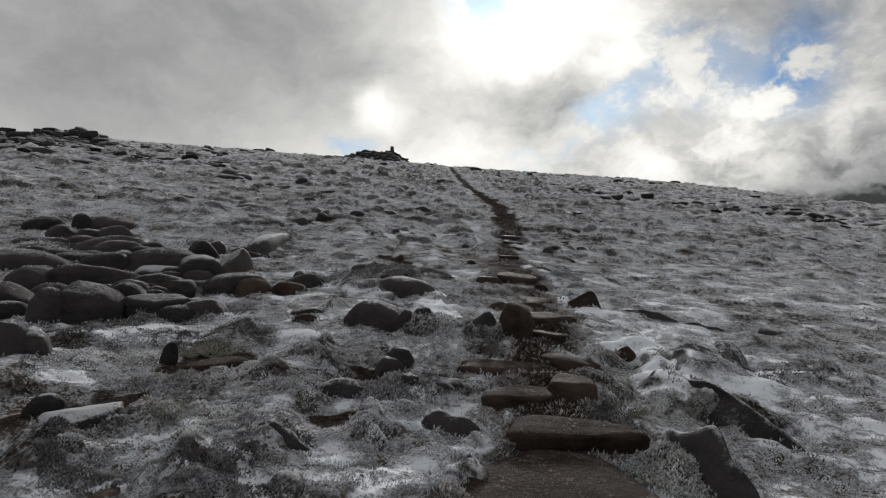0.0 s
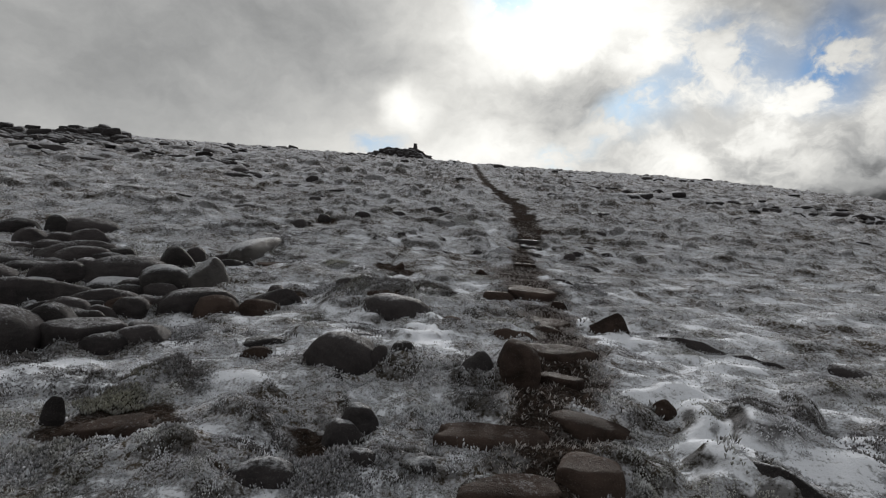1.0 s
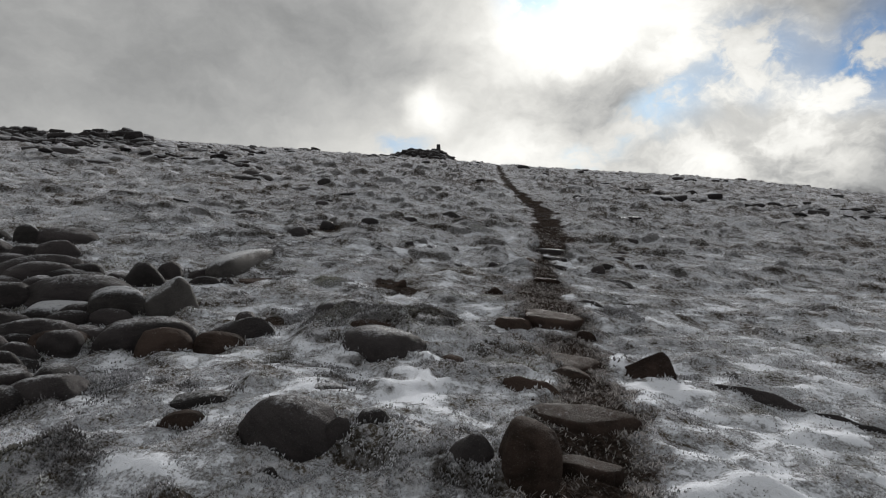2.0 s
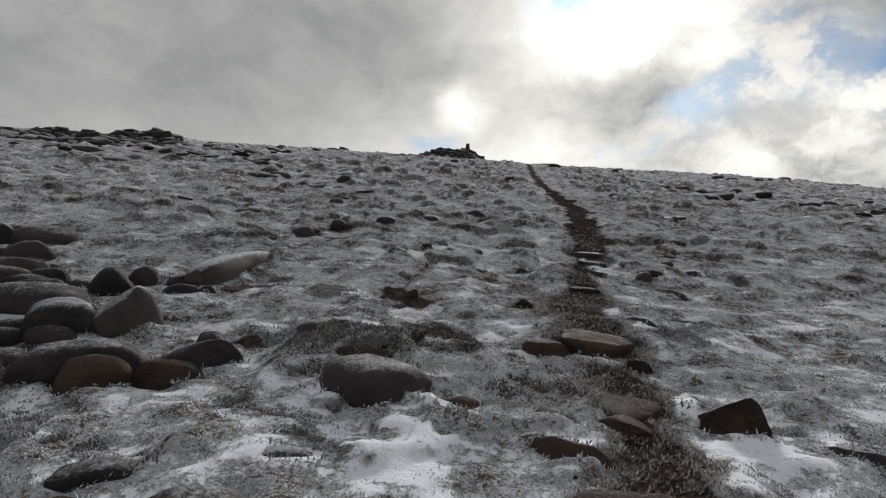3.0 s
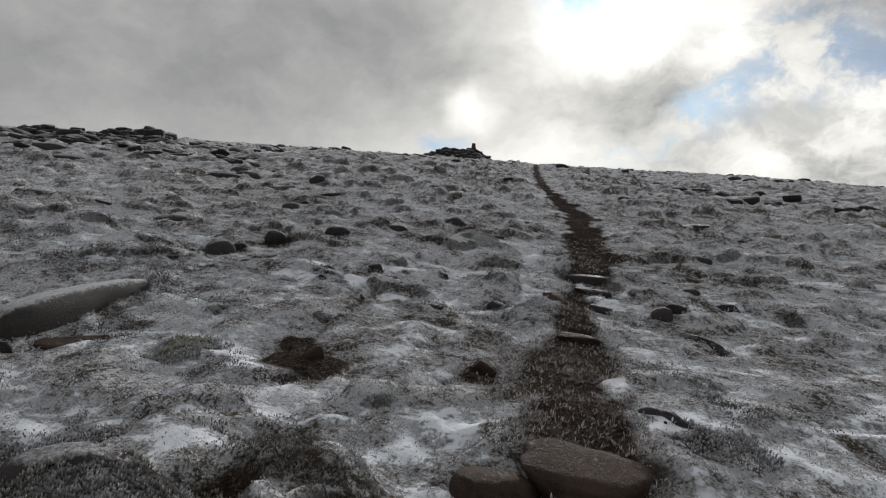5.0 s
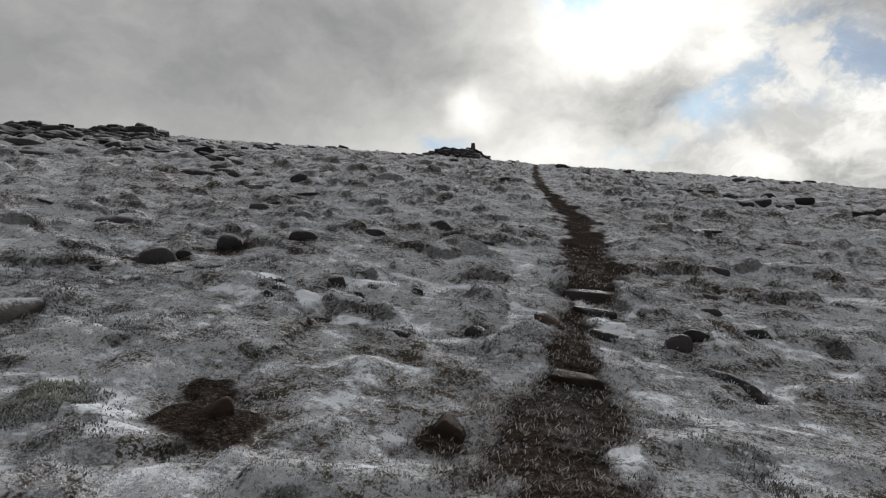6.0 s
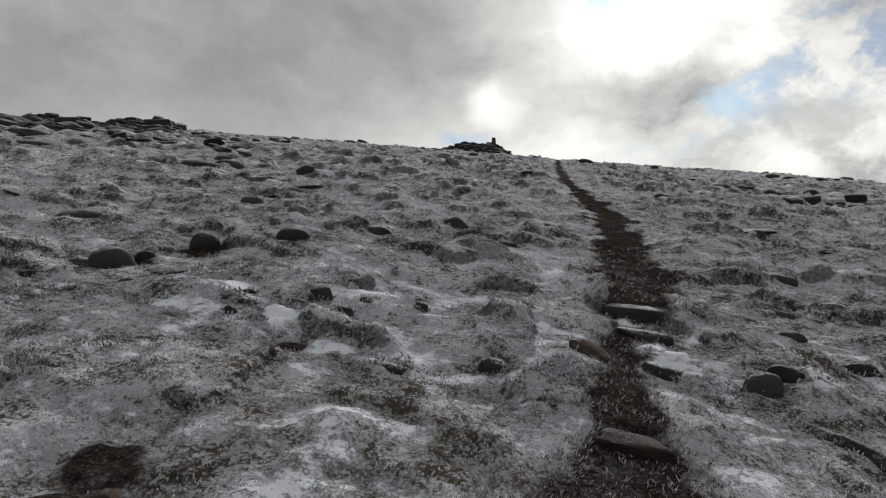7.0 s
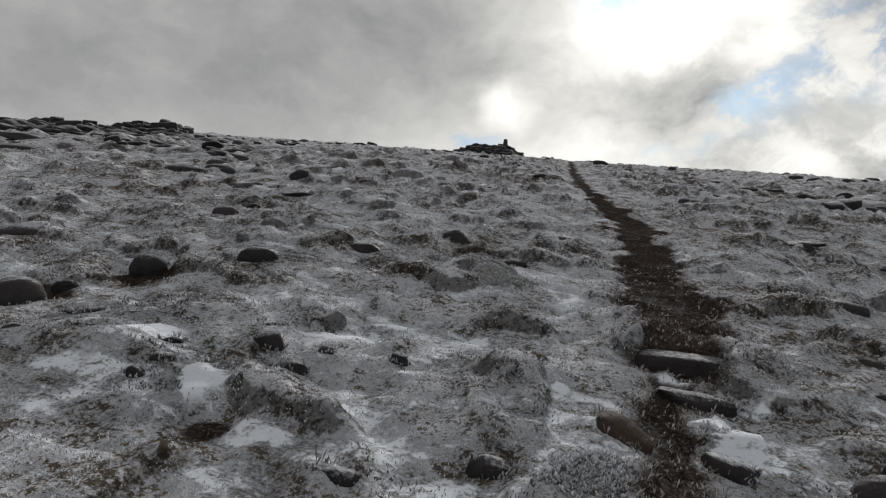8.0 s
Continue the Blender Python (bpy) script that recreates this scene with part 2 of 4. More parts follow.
def lie(u, v):
    """The smooth surface of the slope."""
    u, v = np.asarray(u, float), np.asarray(v, float)
    w = np.interp(v, FINE_V, FINE_W) - 0.03 * u * np.exp(-((v - 13) / 4) ** 2) * np.exp(-(u / 12) ** 2)
    w = w - 0.17 * ease((-u - 0.8) / 1.7) * ease((v - 2.5) / 2.5) * (1 - ease((v - 9) / 2.5))
    far = np.clip((v - 10) / 40, 0, 1)
    w = w + far * (0.25 * swell(u, v, 22, 3) + 0.10 * swell(u, v, 7, 4))
    right = np.clip(u - 30, 0, None)
    w = w - 0.0022 * right ** 2 / (1 + right / 60) + 0.35 * np.exp(-((u - 22) / 14) ** 2) * np.exp(-((v - 58) / 18) ** 2)
    over = np.clip(v - 88, 0, None)
    w = w - 0.22 * over * over / (over + 60)
    d, a = np.hypot(u, v), np.degrees(np.arctan2(u, np.maximum(v, 0.01)))
    w = w + np.interp(a, RIM_A, RIM_H) * ease((v - 20) / 20) * np.exp(-((d - 65) / 6.5) ** 2)
    w = w + 1.35 * np.exp(-((u + 8.9) / 1.9) ** 2 - ((v - 88) / 2.2) ** 2) + 1.25 * np.exp(-((u + 12.7) / 2.6) ** 2 - ((v - 89) / 2.0) ** 2)
    left = np.clip(-u - 90, 0, None)
    return w - 0.05 * left * left / (left + 100)


def trodden(u, v):
    """How much of the surface is bare peat: 1 on the path."""
    mid, half = np.interp(v, PATH_V, PATH_U), np.interp(v, PATH_V, PATH_W)
    off = np.abs(u - mid) / half + 0.6 * swell(u, v, 0.5, 6) + 0.5 * swell(u, v, 0.17, 7) + 0.55 * swell(u, v, 1.1, 60) * ease((v - 11) / 5)
    return np.clip((1.62 - off) / 1.05, 0, 1) * (1 - 0.32 * ease((v - 14) / 14))


def hollow(u, v, a, b, r):
    """1 at (a, b), fading to nothing at twice the radius r."""
    out = np.zeros(np.shape(u))
    near = (np.abs(u - a) < 2 * r) & (np.abs(v - b) < 2 * r)
    out[near] = np.exp(-(((u[near] - a) ** 2 + (v[near] - b) ** 2) / (r * r)))
    return out


BARE = [(-0.72, 9.15, 0.39), (-0.95, 9.5, 0.26), (-1.62, 3.85, 0.46), (-2.0, 2.85, 0.46), (-0.55, 2.95, 0.21), (0.52, 9.3, 0.21),
        (-3.2, 12.1, 0.45), (-2.8, 13.0, 0.33), (-0.42, 7.40, 0.26), (-1.62, 7.42, 0.24), (-0.88, 11.0, 0.16), (-0.45, 3.75, 0.2)]
DRIFT = [(-0.98, 4.48, 0.16), (-0.14, 4.40, 0.24), (-2.23, 4.66, 0.18), (-0.92, 2.45, 0.13), (-2.66, 4.29, 0.27), (-0.82, 7.90, 0.25), (-0.18, 8.27, 0.14),
         (-2.64, 8.11, 0.24), (-0.18, 10.06, 0.17), (2.33, 14.69, 0.22), (0.33, 11.60, 0.21), (0.25, 13.41, 0.25), (-1.75, 11.45, 0.21), (-0.75, 12.18, 0.17), (-0.67, 11.06, 0.12),
         (2.26, 14.65, 0.20), (-0.21, 10.76, 0.12), (0.76, 7.25, 0.14), (2.28, 2.84, 0.19), (2.35, 4.03, 0.15), (1.91, 4.82, 0.19)]


# risers of the path: how far up the slope, and how high
STEPS = [(3.0, 0.06), (3.5, 0.05), (3.95, 0.04), (5.1, 0.06), (8.1, 0.07), (10.5, 0.04), (12.75, 0.10)]


def bushy(u, v):
    """Where the heather stands dark, with little rime on it."""
    n = swell(u, v, 0.8, 70) + 0.6 * swell(u, v, 0.3, 71) + 0.4 * swell(u, v, 2.6, 72)
    n = n + 0.28 * ease((-u - 0.7) / 1.5) * (1 - ease((v - 10) / 4)) - 0.22 * np.exp(-((u - 0.1) / 0.7) ** 2) - 0.12 * ease((u - 1.5) / 1.0)
    return ease((n - 0.18) / 0.5) * (1 - ease((v - 10) / 12))


def relief(u, v):
    """Height of the ground, and how far it is snow and bare peat."""
    u, v = np.atleast_1d(np.asarray(u, float)), np.atleast_1d(np.asarray(v, float))
    soil = trodden(u, v)
    near = 0.4 + 0.6 * np.exp(-np.clip(v - 16, 0, None) / 25)
    x, y = u + 0.16 * swell(u, v, 0.55, 30), v + 0.16 * swell(u, v, 0.55, 31)
    rough = 0.05 * swell(x, y, 1.2, 1) + 0.145 * (np.abs(swell(x, y, 0.85, 2)) - 0.25) + 0.075 * (np.abs(swell(x, y, 0.36, 8)) - 0.25)
    rough = (rough * (1.0 + 0.014 * np.clip(v - 8, 0, 40)) + 0.018 * swell(x, y, 0.12, 9)) * (0.75 + 0.5 * swell(u, v, 3.0, 32)) * (1 + 0.65 * ease((9 - v) / 4.5))
    tussock = 0.045 + 0.045 * ease((v - 9) / 5)
    rough = rough + tussock * ease((swell(x * 0.6, y, 0.45, 63) - 0.2) / 0.2) + 0.17 * ease((v - 15) / 10) * ease((swell(x * 0.4, y, 0.9, 64) - 0.28) / 0.16) + 0.10 * ease((v - 10) / 8) * ease((swell(x * 0.5, y, 0.6, 67) - 0.38) / 0.12)
    humps = 0.10 * np.clip(swell(u, v, 2.6, 5), -0.3, 1)
    level = 0.03 * swell(x, y, 0.8, 12) + 0.006 + 0.045 * swell(x, y * 1.6, 0.34, 13) + 0.02 * swell(x, y, 0.15, 33)
    close = ease((9.5 - v) / 4)
    level = level + close * (0.008 + 0.042 * swell(0.6 * x + 0.35 * y, 1.4 * y, 0.5, 44))
    for a, b, r in DRIFT:
        level = level + 0.055 * hollow(u + 0.5 * (x - u), v + 0.5 * (y - v), a, b, r)
    for a, b, r in BARE:
        near_bare = hollow(u, v, a, b, r)
        soil = np.maximum(soil, np.clip(near_bare * 1.9 - 0.65 + 0.75 * swell(u, v, 0.2, 14), 0, 1))
        rough = rough - 0.07 * near_bare
        level = level - 0.11 * near_bare
    for a, b, r, h in ((-0.50, 7.15, 0.6, 0.20), (-0.9, 3.7, 0.45, 0.05), (0.3, 4.75, 0.4, 0.10), (-1.9, 9.6, 0.8, 0.07), (0.2, 14.2, 0.5, 0.12), (0.9, 11.2, 0.4, 0.08), (-1.6, 3.2, 0.5, 0.05)):
        rough = rough + h * hollow(u, v, a, b, r)
        level = level + h * hollow(u, v, a, b, r) * 0.6
    rough = rough * (1 - 0.7 * soil) - 0.04 * ease((v - 8) / 5) * soil
    beside = np.abs(u - np.interp(v, PATH_V, PATH_U))
    rough = rough * (1 - 0.6 * ease((v - 13) / 6) * np.exp(-(beside / 1.1) ** 2))
    for a, h in STEPS:
        rough = rough + h * ease((v - a) / 0.1) * (1 - ease((v - a - 0.25) / 1.1)) * np.exp(-(beside / 0.5) ** 4)
    level = level - 0.10 * np.clip(soil * 2, 0, 1)
    depth = level - rough
    snow = np.clip(0.47 + depth / 0.22 + 0.34 * swell(0.7 * x, 1.9 * y, 0.4, 65) + 0.22 * swell(0.8 * x, 2 * y, 0.16, 66), 0, 1)
    w = np.where(depth > 0, rough + depth * 0.75, rough)
    return lie(u, v) + humps * near * (1 - 0.5 * soil) + w, snow * (0.3 + 0.7 * np.exp(-np.clip(v - 11, 0, None) / 9)) * (1 - 0.4 * ease((-u - 1.5) / 5) * ease((v - 7) / 5)), soil


def nearness(u, v):
    """How close the path comes to a place, looking ahead from it."""
    return np.maximum(np.maximum(2.3, np.abs(u - 0.6) / 0.75), v - 8.6)


def spaced(edges):
    """Grid lines: stretches of (from, to, first gap, last gap)."""
    out = []
    for a, b, g0, g1 in edges:
        n = max(2, int(round(2 * abs(b - a) / (g0 + g1))))
        t = np.linspace(0, 1, n, endpoint=False)
        out.append(a + (b - a) * (g0 * t + 0.5 * (g1 - g0) * t * t) / (0.5 * (g0 + g1)))
    return np.concatenate(out + [[edges[-1][1]]])


def mesh_object(name, verts, faces, mat, smooth=True):
    me = bpy.data.meshes.new(name)
    verts, faces = np.asarray(verts, np.float32), np.asarray(faces, np.int32)
    k = faces.shape[1]
    me.vertices.add(len(verts))
    me.vertices.foreach_set("co", verts.ravel())
    me.loops.add(faces.size)
    me.loops.foreach_set("vertex_index", faces.ravel())
    me.polygons.add(len(faces))
    me.polygons.foreach_set("loop_start", np.arange(0, faces.size, k, dtype=np.int32))
    me.polygons.foreach_set("use_smooth", np.full(len(faces), smooth))
    me.update(calc_edges=True)
    me.materials.append(mat)
    ob = new(name, me)
    ob.matrix_basis = HILL
    return ob


def float_attribute(ob, name, values):
    a = ob.data.attributes.new(name, "FLOAT", "POINT")
    a.data.foreach_set("value", np.asarray(values, np.float32).ravel())


# ---- stones ----
FOOT, DRIFTS, BEDS = [], [], []
SPHERES = {}


def sphere(steps):
    if steps not in SPHERES:
        bm = bmesh.new()
        bmesh.ops.create_icosphere(bm, subdivisions=steps, radius=1)
        bm.verts.ensure_lookup_table()
        SPHERES[steps] = (np.array([v.co[:] for v in bm.verts]), np.array([[v.index for v in f.verts] for f in bm.faces]))
        bm.free()
    return SPHERES[steps]


def lump(p, seed, size):
    """Smooth three-way noise on points p."""
    return (swell(p[:, 0] + seed, p[:, 1], size, 21) + swell(p[:, 1] - seed, p[:, 2], size, 22) + swell(p[:, 2] + 2 * seed, p[:, 0], size, 23)) / 2


# squareness, size of the swellings, number of flats, how near and how hard they are cut
FORMS = {
    "round": (2.4, 0.17, 5, 0.66, 0.7),
    "wedge": (2.6, 0.14, 5, 0.58, 0.85),
    "slab": (4.2, 0.12, 6, 0.66, 0.85),
    "ledge": (2.4, 0.12, 4, 0.62, 0.85),
    "peak": (2.4, 0.10, 4, 0.62, 0.9),
    "log": (3.2, 0.06, 1, 0.85, 0.6),
    "block": (3.4, 0.10, 7, 0.52, 0.95),
}


def stone_shape(seed, form="round", steps=4):
    """A weathered stone that fills the cube from -1 to 1."""
    r = np.random.RandomState(seed)
    sq, swelling, flats, reach, hard = FORMS[form]
    p, faces = sphere(steps)
    p = p / (np.abs(p) ** sq).sum(1, keepdims=True) ** (1 / sq)
    p = p * (1 + swelling * lump(p, seed * 1.37, 1.5) + 0.4 * swelling * lump(p, seed * 2.11, 0.7))[:, None]
    p[:, :2] *= (1 + 0.16 * lump(p * (1, 1, 0.2), seed * 0.77, 0.9))[:, None]
    for _ in range(flats):
        nrm = r.normal(size=3) * (1, 1, 0.8 if form != "slab" else 0.35)
        nrm /= np.linalg.norm(nrm)
        beyond = p @ nrm - (reach + 0.28 * r.rand())
        p = p - nrm * (hard * 0.5 * (beyond + np.sqrt(beyond * beyond + 0.004)))[:, None]
    slope = (0.35 + 0.25 * r.rand()) * (1 if r.rand() < 0.5 else -1)
    if form == "slab":
        p[:, 2] = np.where(p[:, 2] > 0.4, 0.4 + (p[:, 2] - 0.4) * 0.3, p[:, 2]) * (1 + 0.12 * slope * p[:, 0])
        p[:, :2] *= (1 + 0.14 * lump(p * (1, 1, 0), seed * 1.9, 0.55))[:, None]
    elif form == "wedge":
        p[:, 2] *= 1 + slope * p[:, 0] - 0.2 * p[:, 1]
    elif form == "peak":
        p[:, :2] *= (1 - 0.62 * np.clip((p[:, 2] + 0.25) / 1.25, 0, 1))[:, None]
        p[:, 0] += 0.25 * p[:, 2]
    elif form == "log":
        p[:, 1:] *= (1 - 0.14 * np.abs(p[:, 0]) ** 5 - 0.12 * p[:, 0])[:, None]
        p[:, 1] += 0.10 * np.sin(2.2 * p[:, 0] + 0.5)
    elif form == "ledge":
        p[:, 1] *= 1 - 0.55 * np.clip(p[:, 2] + 0.1, 0, 1)
        p[:, 1:] *= (1 - 0.45 * p[:, 0] ** 2)[:, None]
        p[:, 2] *= 1 + 0.30 * swell(p[:, 0], p[:, 0] * 0, 0.5, seed)
        p[:, 1] += 0.3 * swell(p[:, 0], p[:, 0] * 0 + 3.3, 0.8, seed)
    p = p * (1 + 0.035 * lump(p, seed * 3.3, 0.3) + 0.02 * lump(p, seed * 1.3, 0.13))[:, None]
    lo, hi = p.min(0), p.max(0)
    return (p - (lo + hi) / 2) / ((hi - lo) / 2), faces


LABELS = {
    "grey": "smooth dark grey weathered boulder bedded in frosted heath",
    "brown": "reddish brown weathered stone slab bedded in the peat",
    "brown_boulder": "reddish brown weathered stone bedded in frosted heath",
    "frosted": "rounded grey boulder with a white coat of rime",
    "snowy": "small pointed stone plastered white with rime",
    "rocky": "dark boulder flecked with rime among frosted heather",
    "far": "dark frost-dusted stone lying on the heath",
}
COUNT = [0]


def stone(kind, u, v, length, depth, height, turn, form="round", lean=0, steps=None, name=None, label="", group=""):
    """A stone bedded in the slope, height being what stands out of it."""
    COUNT[0] += 1
    p, faces = stone_shape(COUNT[0], form, steps or (4 if v < 12.5 else 3))
    under = (0.5 if form == "log" else 0.95) * height + 0.05
    q = p * (length * 0.53, depth * 0.53, (height + under) / 2)
    q[:, 2] += (height - under) / 2
    on_path = kind == "brown" and abs(u - np.interp(v, PATH_V, PATH_U)) < 1.0
    ob = mesh_object(name or ("path_stone" if on_path else "boulder"), q, faces, STONE[kind])
    ob.matrix_basis = HILL @ pose(u, v, 0.5 * float(lie(u, v)) + 0.5 * float(relief(u, v)[0][0]), 0, lean, turn)
    FOOT.append((u, v, length / 2, depth / 2, radians(turn)))
    if v < 30:
        BEDS.append((u, v, length / 2, depth / 2, radians(turn), height * (0.3 if u > -1.7 or v > 10.8 else 0.15)))
    return tagged(ob, label or LABELS["brown_boulder" if kind == "brown" and not on_path else kind], "stone", group)


def snow_drift(u, v, length, depth, turn):
    """Snow blown into a hollow, to be laid on the ground."""
    DRIFTS.append((u, v, length / 2, depth / 2, radians(turn)))


# the boulder pile
stone("grey", -3.18, 4.90, 0.60, 0.46, 0.38, 32)
stone("grey", -3.05, 5.25, 0.46, 0.35, 0.32, 29)
stone("grey", -3.43, 4.68, 0.34, 0.29, 0.35, 35)
stone("grey", -2.97, 3.60, 0.37, 0.28, 0.28, 38)
stone("frosted", -2.85, 3.69, 0.23, 0.20, 0.22, 36)
stone("grey", -4.09, 5.00, 0.59, 0.39, 0.30, 38)
stone("grey", -3.94, 4.75, 0.52, 0.34, 0.19, 38)
stone("grey", -4.07, 5.63, 0.38, 0.25, 0.17, 35)
stone("grey", -2.75, 5.43, 0.55, 0.29, 0.11, 26)
stone("grey", -3.04, 5.85, 0.31, 0.24, 0.19, 27)
stone("grey", -2.92, 6.15, 0.32, 0.25, 0.18, 25)
stone("grey", -4.04, 6.37, 0.96, 0.53, 0.28, 32, form="wedge")
stone("grey", -4.52, 6.10, 0.63, 0.40, 0.23, 36, lean=-8)
stone("frosted", -4.46, 6.75, 0.60, 0.45, 0.14, 33)
stone("grey", -5.30, 6.91, 0.99, 0.64, 0.23, 37)
stone("grey", -4.94, 7.42, 0.61, 0.34, 0.17, 33)
stone("grey", -3.27, 5.65, 0.52, 0.34, 0.16, 29)
stone("grey", -3.85, 7.52, 1.00, 0.65, 0.28, 35)
stone("grey", -3.60, 8.42, 0.52, 0.51, 0.25, 30, lean=34, form="wedge")
stone("frosted", -3.14, 7.23, 0.56, 0.36, 0.30, 32)
stone("frosted", -2.80, 7.44, 0.60, 0.42, 0.36, 29, lean=-14, form="wedge")
stone("grey", -3.32, 6.32, 0.87, 0.46, 0.20, 38)
stone("grey", -2.41, 6.50, 0.80, 0.43, 0.26, 30, lean=-7)
stone("brown", -2.14, 6.30, 0.43, 0.33, 0.22, 28)
stone("grey", -1.80, 6.83, 0.70, 0.30, 0.18, 20, lean=-10, form="wedge")
stone("brown", -1.76, 6.50, 0.48, 0.26, 0.17, 24)
stone("grey", -2.28, 5.23, 0.53, 0.29, 0.18, 36)
stone("grey", -2.67, 5.14, 0.56, 0.30, 0.24, 40, form="slab")
stone("brown", -2.98, 6.22, 0.45, 0.34, 0.18, 36)
stone("grey", -3.29, 6.17, 0.34, 0.21, 0.13, 38)
stone("grey", -3.34, 5.85, 0.42, 0.31, 0.24, 41)
stone("grey", -2.98, 5.64, 0.35, 0.22, 0.19, 39)
stone("frosted", -3.64, 7.04, 0.75, 0.41, 0.17, 36)
stone("grey", -5.08, 8.37, 1.07, 0.51, 0.24, 39, lean=-9)
stone("grey", -4.78, 8.19, 0.77, 0.41, 0.23, 38)
stone("grey", -4.50, 8.24, 0.57, 0.36, 0.17, 36)
stone("grey", -4.46, 8.48, 0.42, 0.28, 0.19, 35)
stone("grey", -5.84, 9.19, 0.58, 0.38, 0.20, 39)
stone("grey", -5.51, 9.33, 0.58, 0.38, 0.24, 37)
stone("grey", -6.02, 10.12, 0.87, 0.56, 0.22, 37)
stone("frosted", -6.33, 9.78, 0.36, 0.20, 0.31, 39, lean=-12)
stone("grey", -6.19, 9.07, 0.52, 0.34, 0.25, 41)
stone("grey", -4.01, 8.46, 0.38, 0.25, 0.13, 32)
stone("grey", -3.61, 8.80, 0.35, 0.26, 0.24, 29)
stone("grey", -6.18, 8.43, 0.65, 0.35, 0.11, 36)
stone("grey", -6.95, 9.66, 0.64, 0.41, 0.20, 35)
stone("grey", -4.35, 7.15, 0.66, 0.35, 0.24, 40)
stone("frosted", -2.94, 9.62, 1.70, 0.28, 0.26, 85, form="log", name="long_boulder", label="long pale rime-coated boulder lying like a log")
stone("grey", -2.94, 8.52, 0.40, 0.20, 0.15, 36)
stone("grey", -2.76, 8.69, 0.18, 0.13, 0.12, 34)
stone("grey", -3.24, 8.96, 0.37, 0.22, 0.15, 36)
stone("brown", -2.50, 9.05, 0.62, 0.25, 0.05, 30, form="slab")
# stones between the pile and the steps
stone("rocky", -1.89, 3.73, 0.12, 0.05, 0.17, 26, lean=14)
stone("brown", -1.39, 3.54, 0.32, 0.19, 0.12, 21, form="wedge")
stone("frosted", -1.83, 2.66, 0.40, 0.24, 0.06, 33, form="slab")
stone("rocky", -2.18, 2.86, 0.21, 0.13, 0.07, 35)
stone("rocky", -0.76, 2.60, 0.40, 0.17, 0.08, -26, form="ledge")
stone("rocky", -0.58, 2.14, 0.16, 0.22, 0.07, 15)
stone("brown", -1.32, 2.01, 0.23, 0.14, 0.02, 31)
stone("rocky", -0.59, 3.37, 0.37, 0.18, 0.09, 10)
stone("rocky", -0.27, 3.80, 0.26, 0.16, 0.13, 4)
stone("rocky", -0.15, 3.54, 0.22, 0.11, 0.07, 3)
stone("rocky", 0.18, 3.55, 0.25, 0.15, 0.05, -2)
stone("rocky", 0.20, 2.97, 0.44, 0.18, 0.09, -32, form="ledge")
stone("grey", -1.29, 5.25, 0.48, 0.24, 0.09, 25)
stone("brown", -1.20, 4.94, 0.26, 0.18, 0.09, 25)
stone("grey", -0.53, 4.82, 0.56, 0.40, 0.26, 0, lean=20)
stone("grey", -0.26, 4.77, 0.14, 0.12, 0.19, 12)
stone("rocky", -0.08, 4.90, 0.25, 0.18, 0.19, 9)
stone("rocky", -0.22, 3.92, 0.22, 0.18, 0.17, 15)
stone("rocky", -0.46, 4.36, 0.10, 0.07, 0.13, 17)
stone("rocky", -0.51, 5.57, 0.38, 0.19, 0.06, 13)
stone("brown", -1.57, 3.74, 0.44, 0.22, 0.05, 41, form="slab")
# the flight of steps
stone("brown", 0.66, 2.36, 1.00, 0.78, 0.05, -8, form="slab")
stone("brown", 0.88, 2.90, 0.84, 0.30, 0.12, 3, form="slab")
stone("brown", 0.59, 3.31, 0.46, 0.22, 0.11, 3, form="slab")
stone("brown", 0.98, 3.46, 0.32, 0.30, 0.15, -14, form="slab")
stone("brown", 0.56, 3.83, 0.67, 0.27, 0.09, 1, form="slab")
stone("brown", 1.14, 4.14, 0.50, 0.34, 0.09, -14, form="wedge")
stone("brown", 0.70, 4.53, 0.29, 0.26, 0.33, -5, form="log", lean=4)
stone("rocky", 0.42, 4.58, 0.24, 0.16, 0.26, 1, lean=14)
stone("brown", 1.11, 5.34, 0.67, 0.34, 0.13, 0, form="slab")
stone("brown", 1.04, 4.80, 0.34, 0.17, 0.11, -10, form="slab")
stone("brown", 1.66, 4.51, 0.17, 0.13, 0.12, -22, lean=20)
stone("brown", 0.84, 5.95, 0.50, 0.24, 0.11, -12, lean=12, form="ledge")
stone("brown", 1.78, 6.72, 0.52, 0.40, 0.20, -10, form="peak")
stone("brown", 1.16, 6.52, 0.34, 0.30, 0.07, -8, form="wedge")
stone("rocky", 2.02, 3.42, 1.09, 0.26, 0.15, -67, form="ledge")
stone("rocky", 1.55, 2.63, 0.65, 0.24, 0.26, -73, form="ledge")
stone("grey", 2.51, 6.37, 0.66, 0.16, 0.07, -30, form="ledge")
stone("grey", 3.04, 6.05, 0.56, 0.13, 0.05, -38, form="ledge")
stone("grey", 3.78, 5.94, 0.46, 0.18, 0.07, -31)
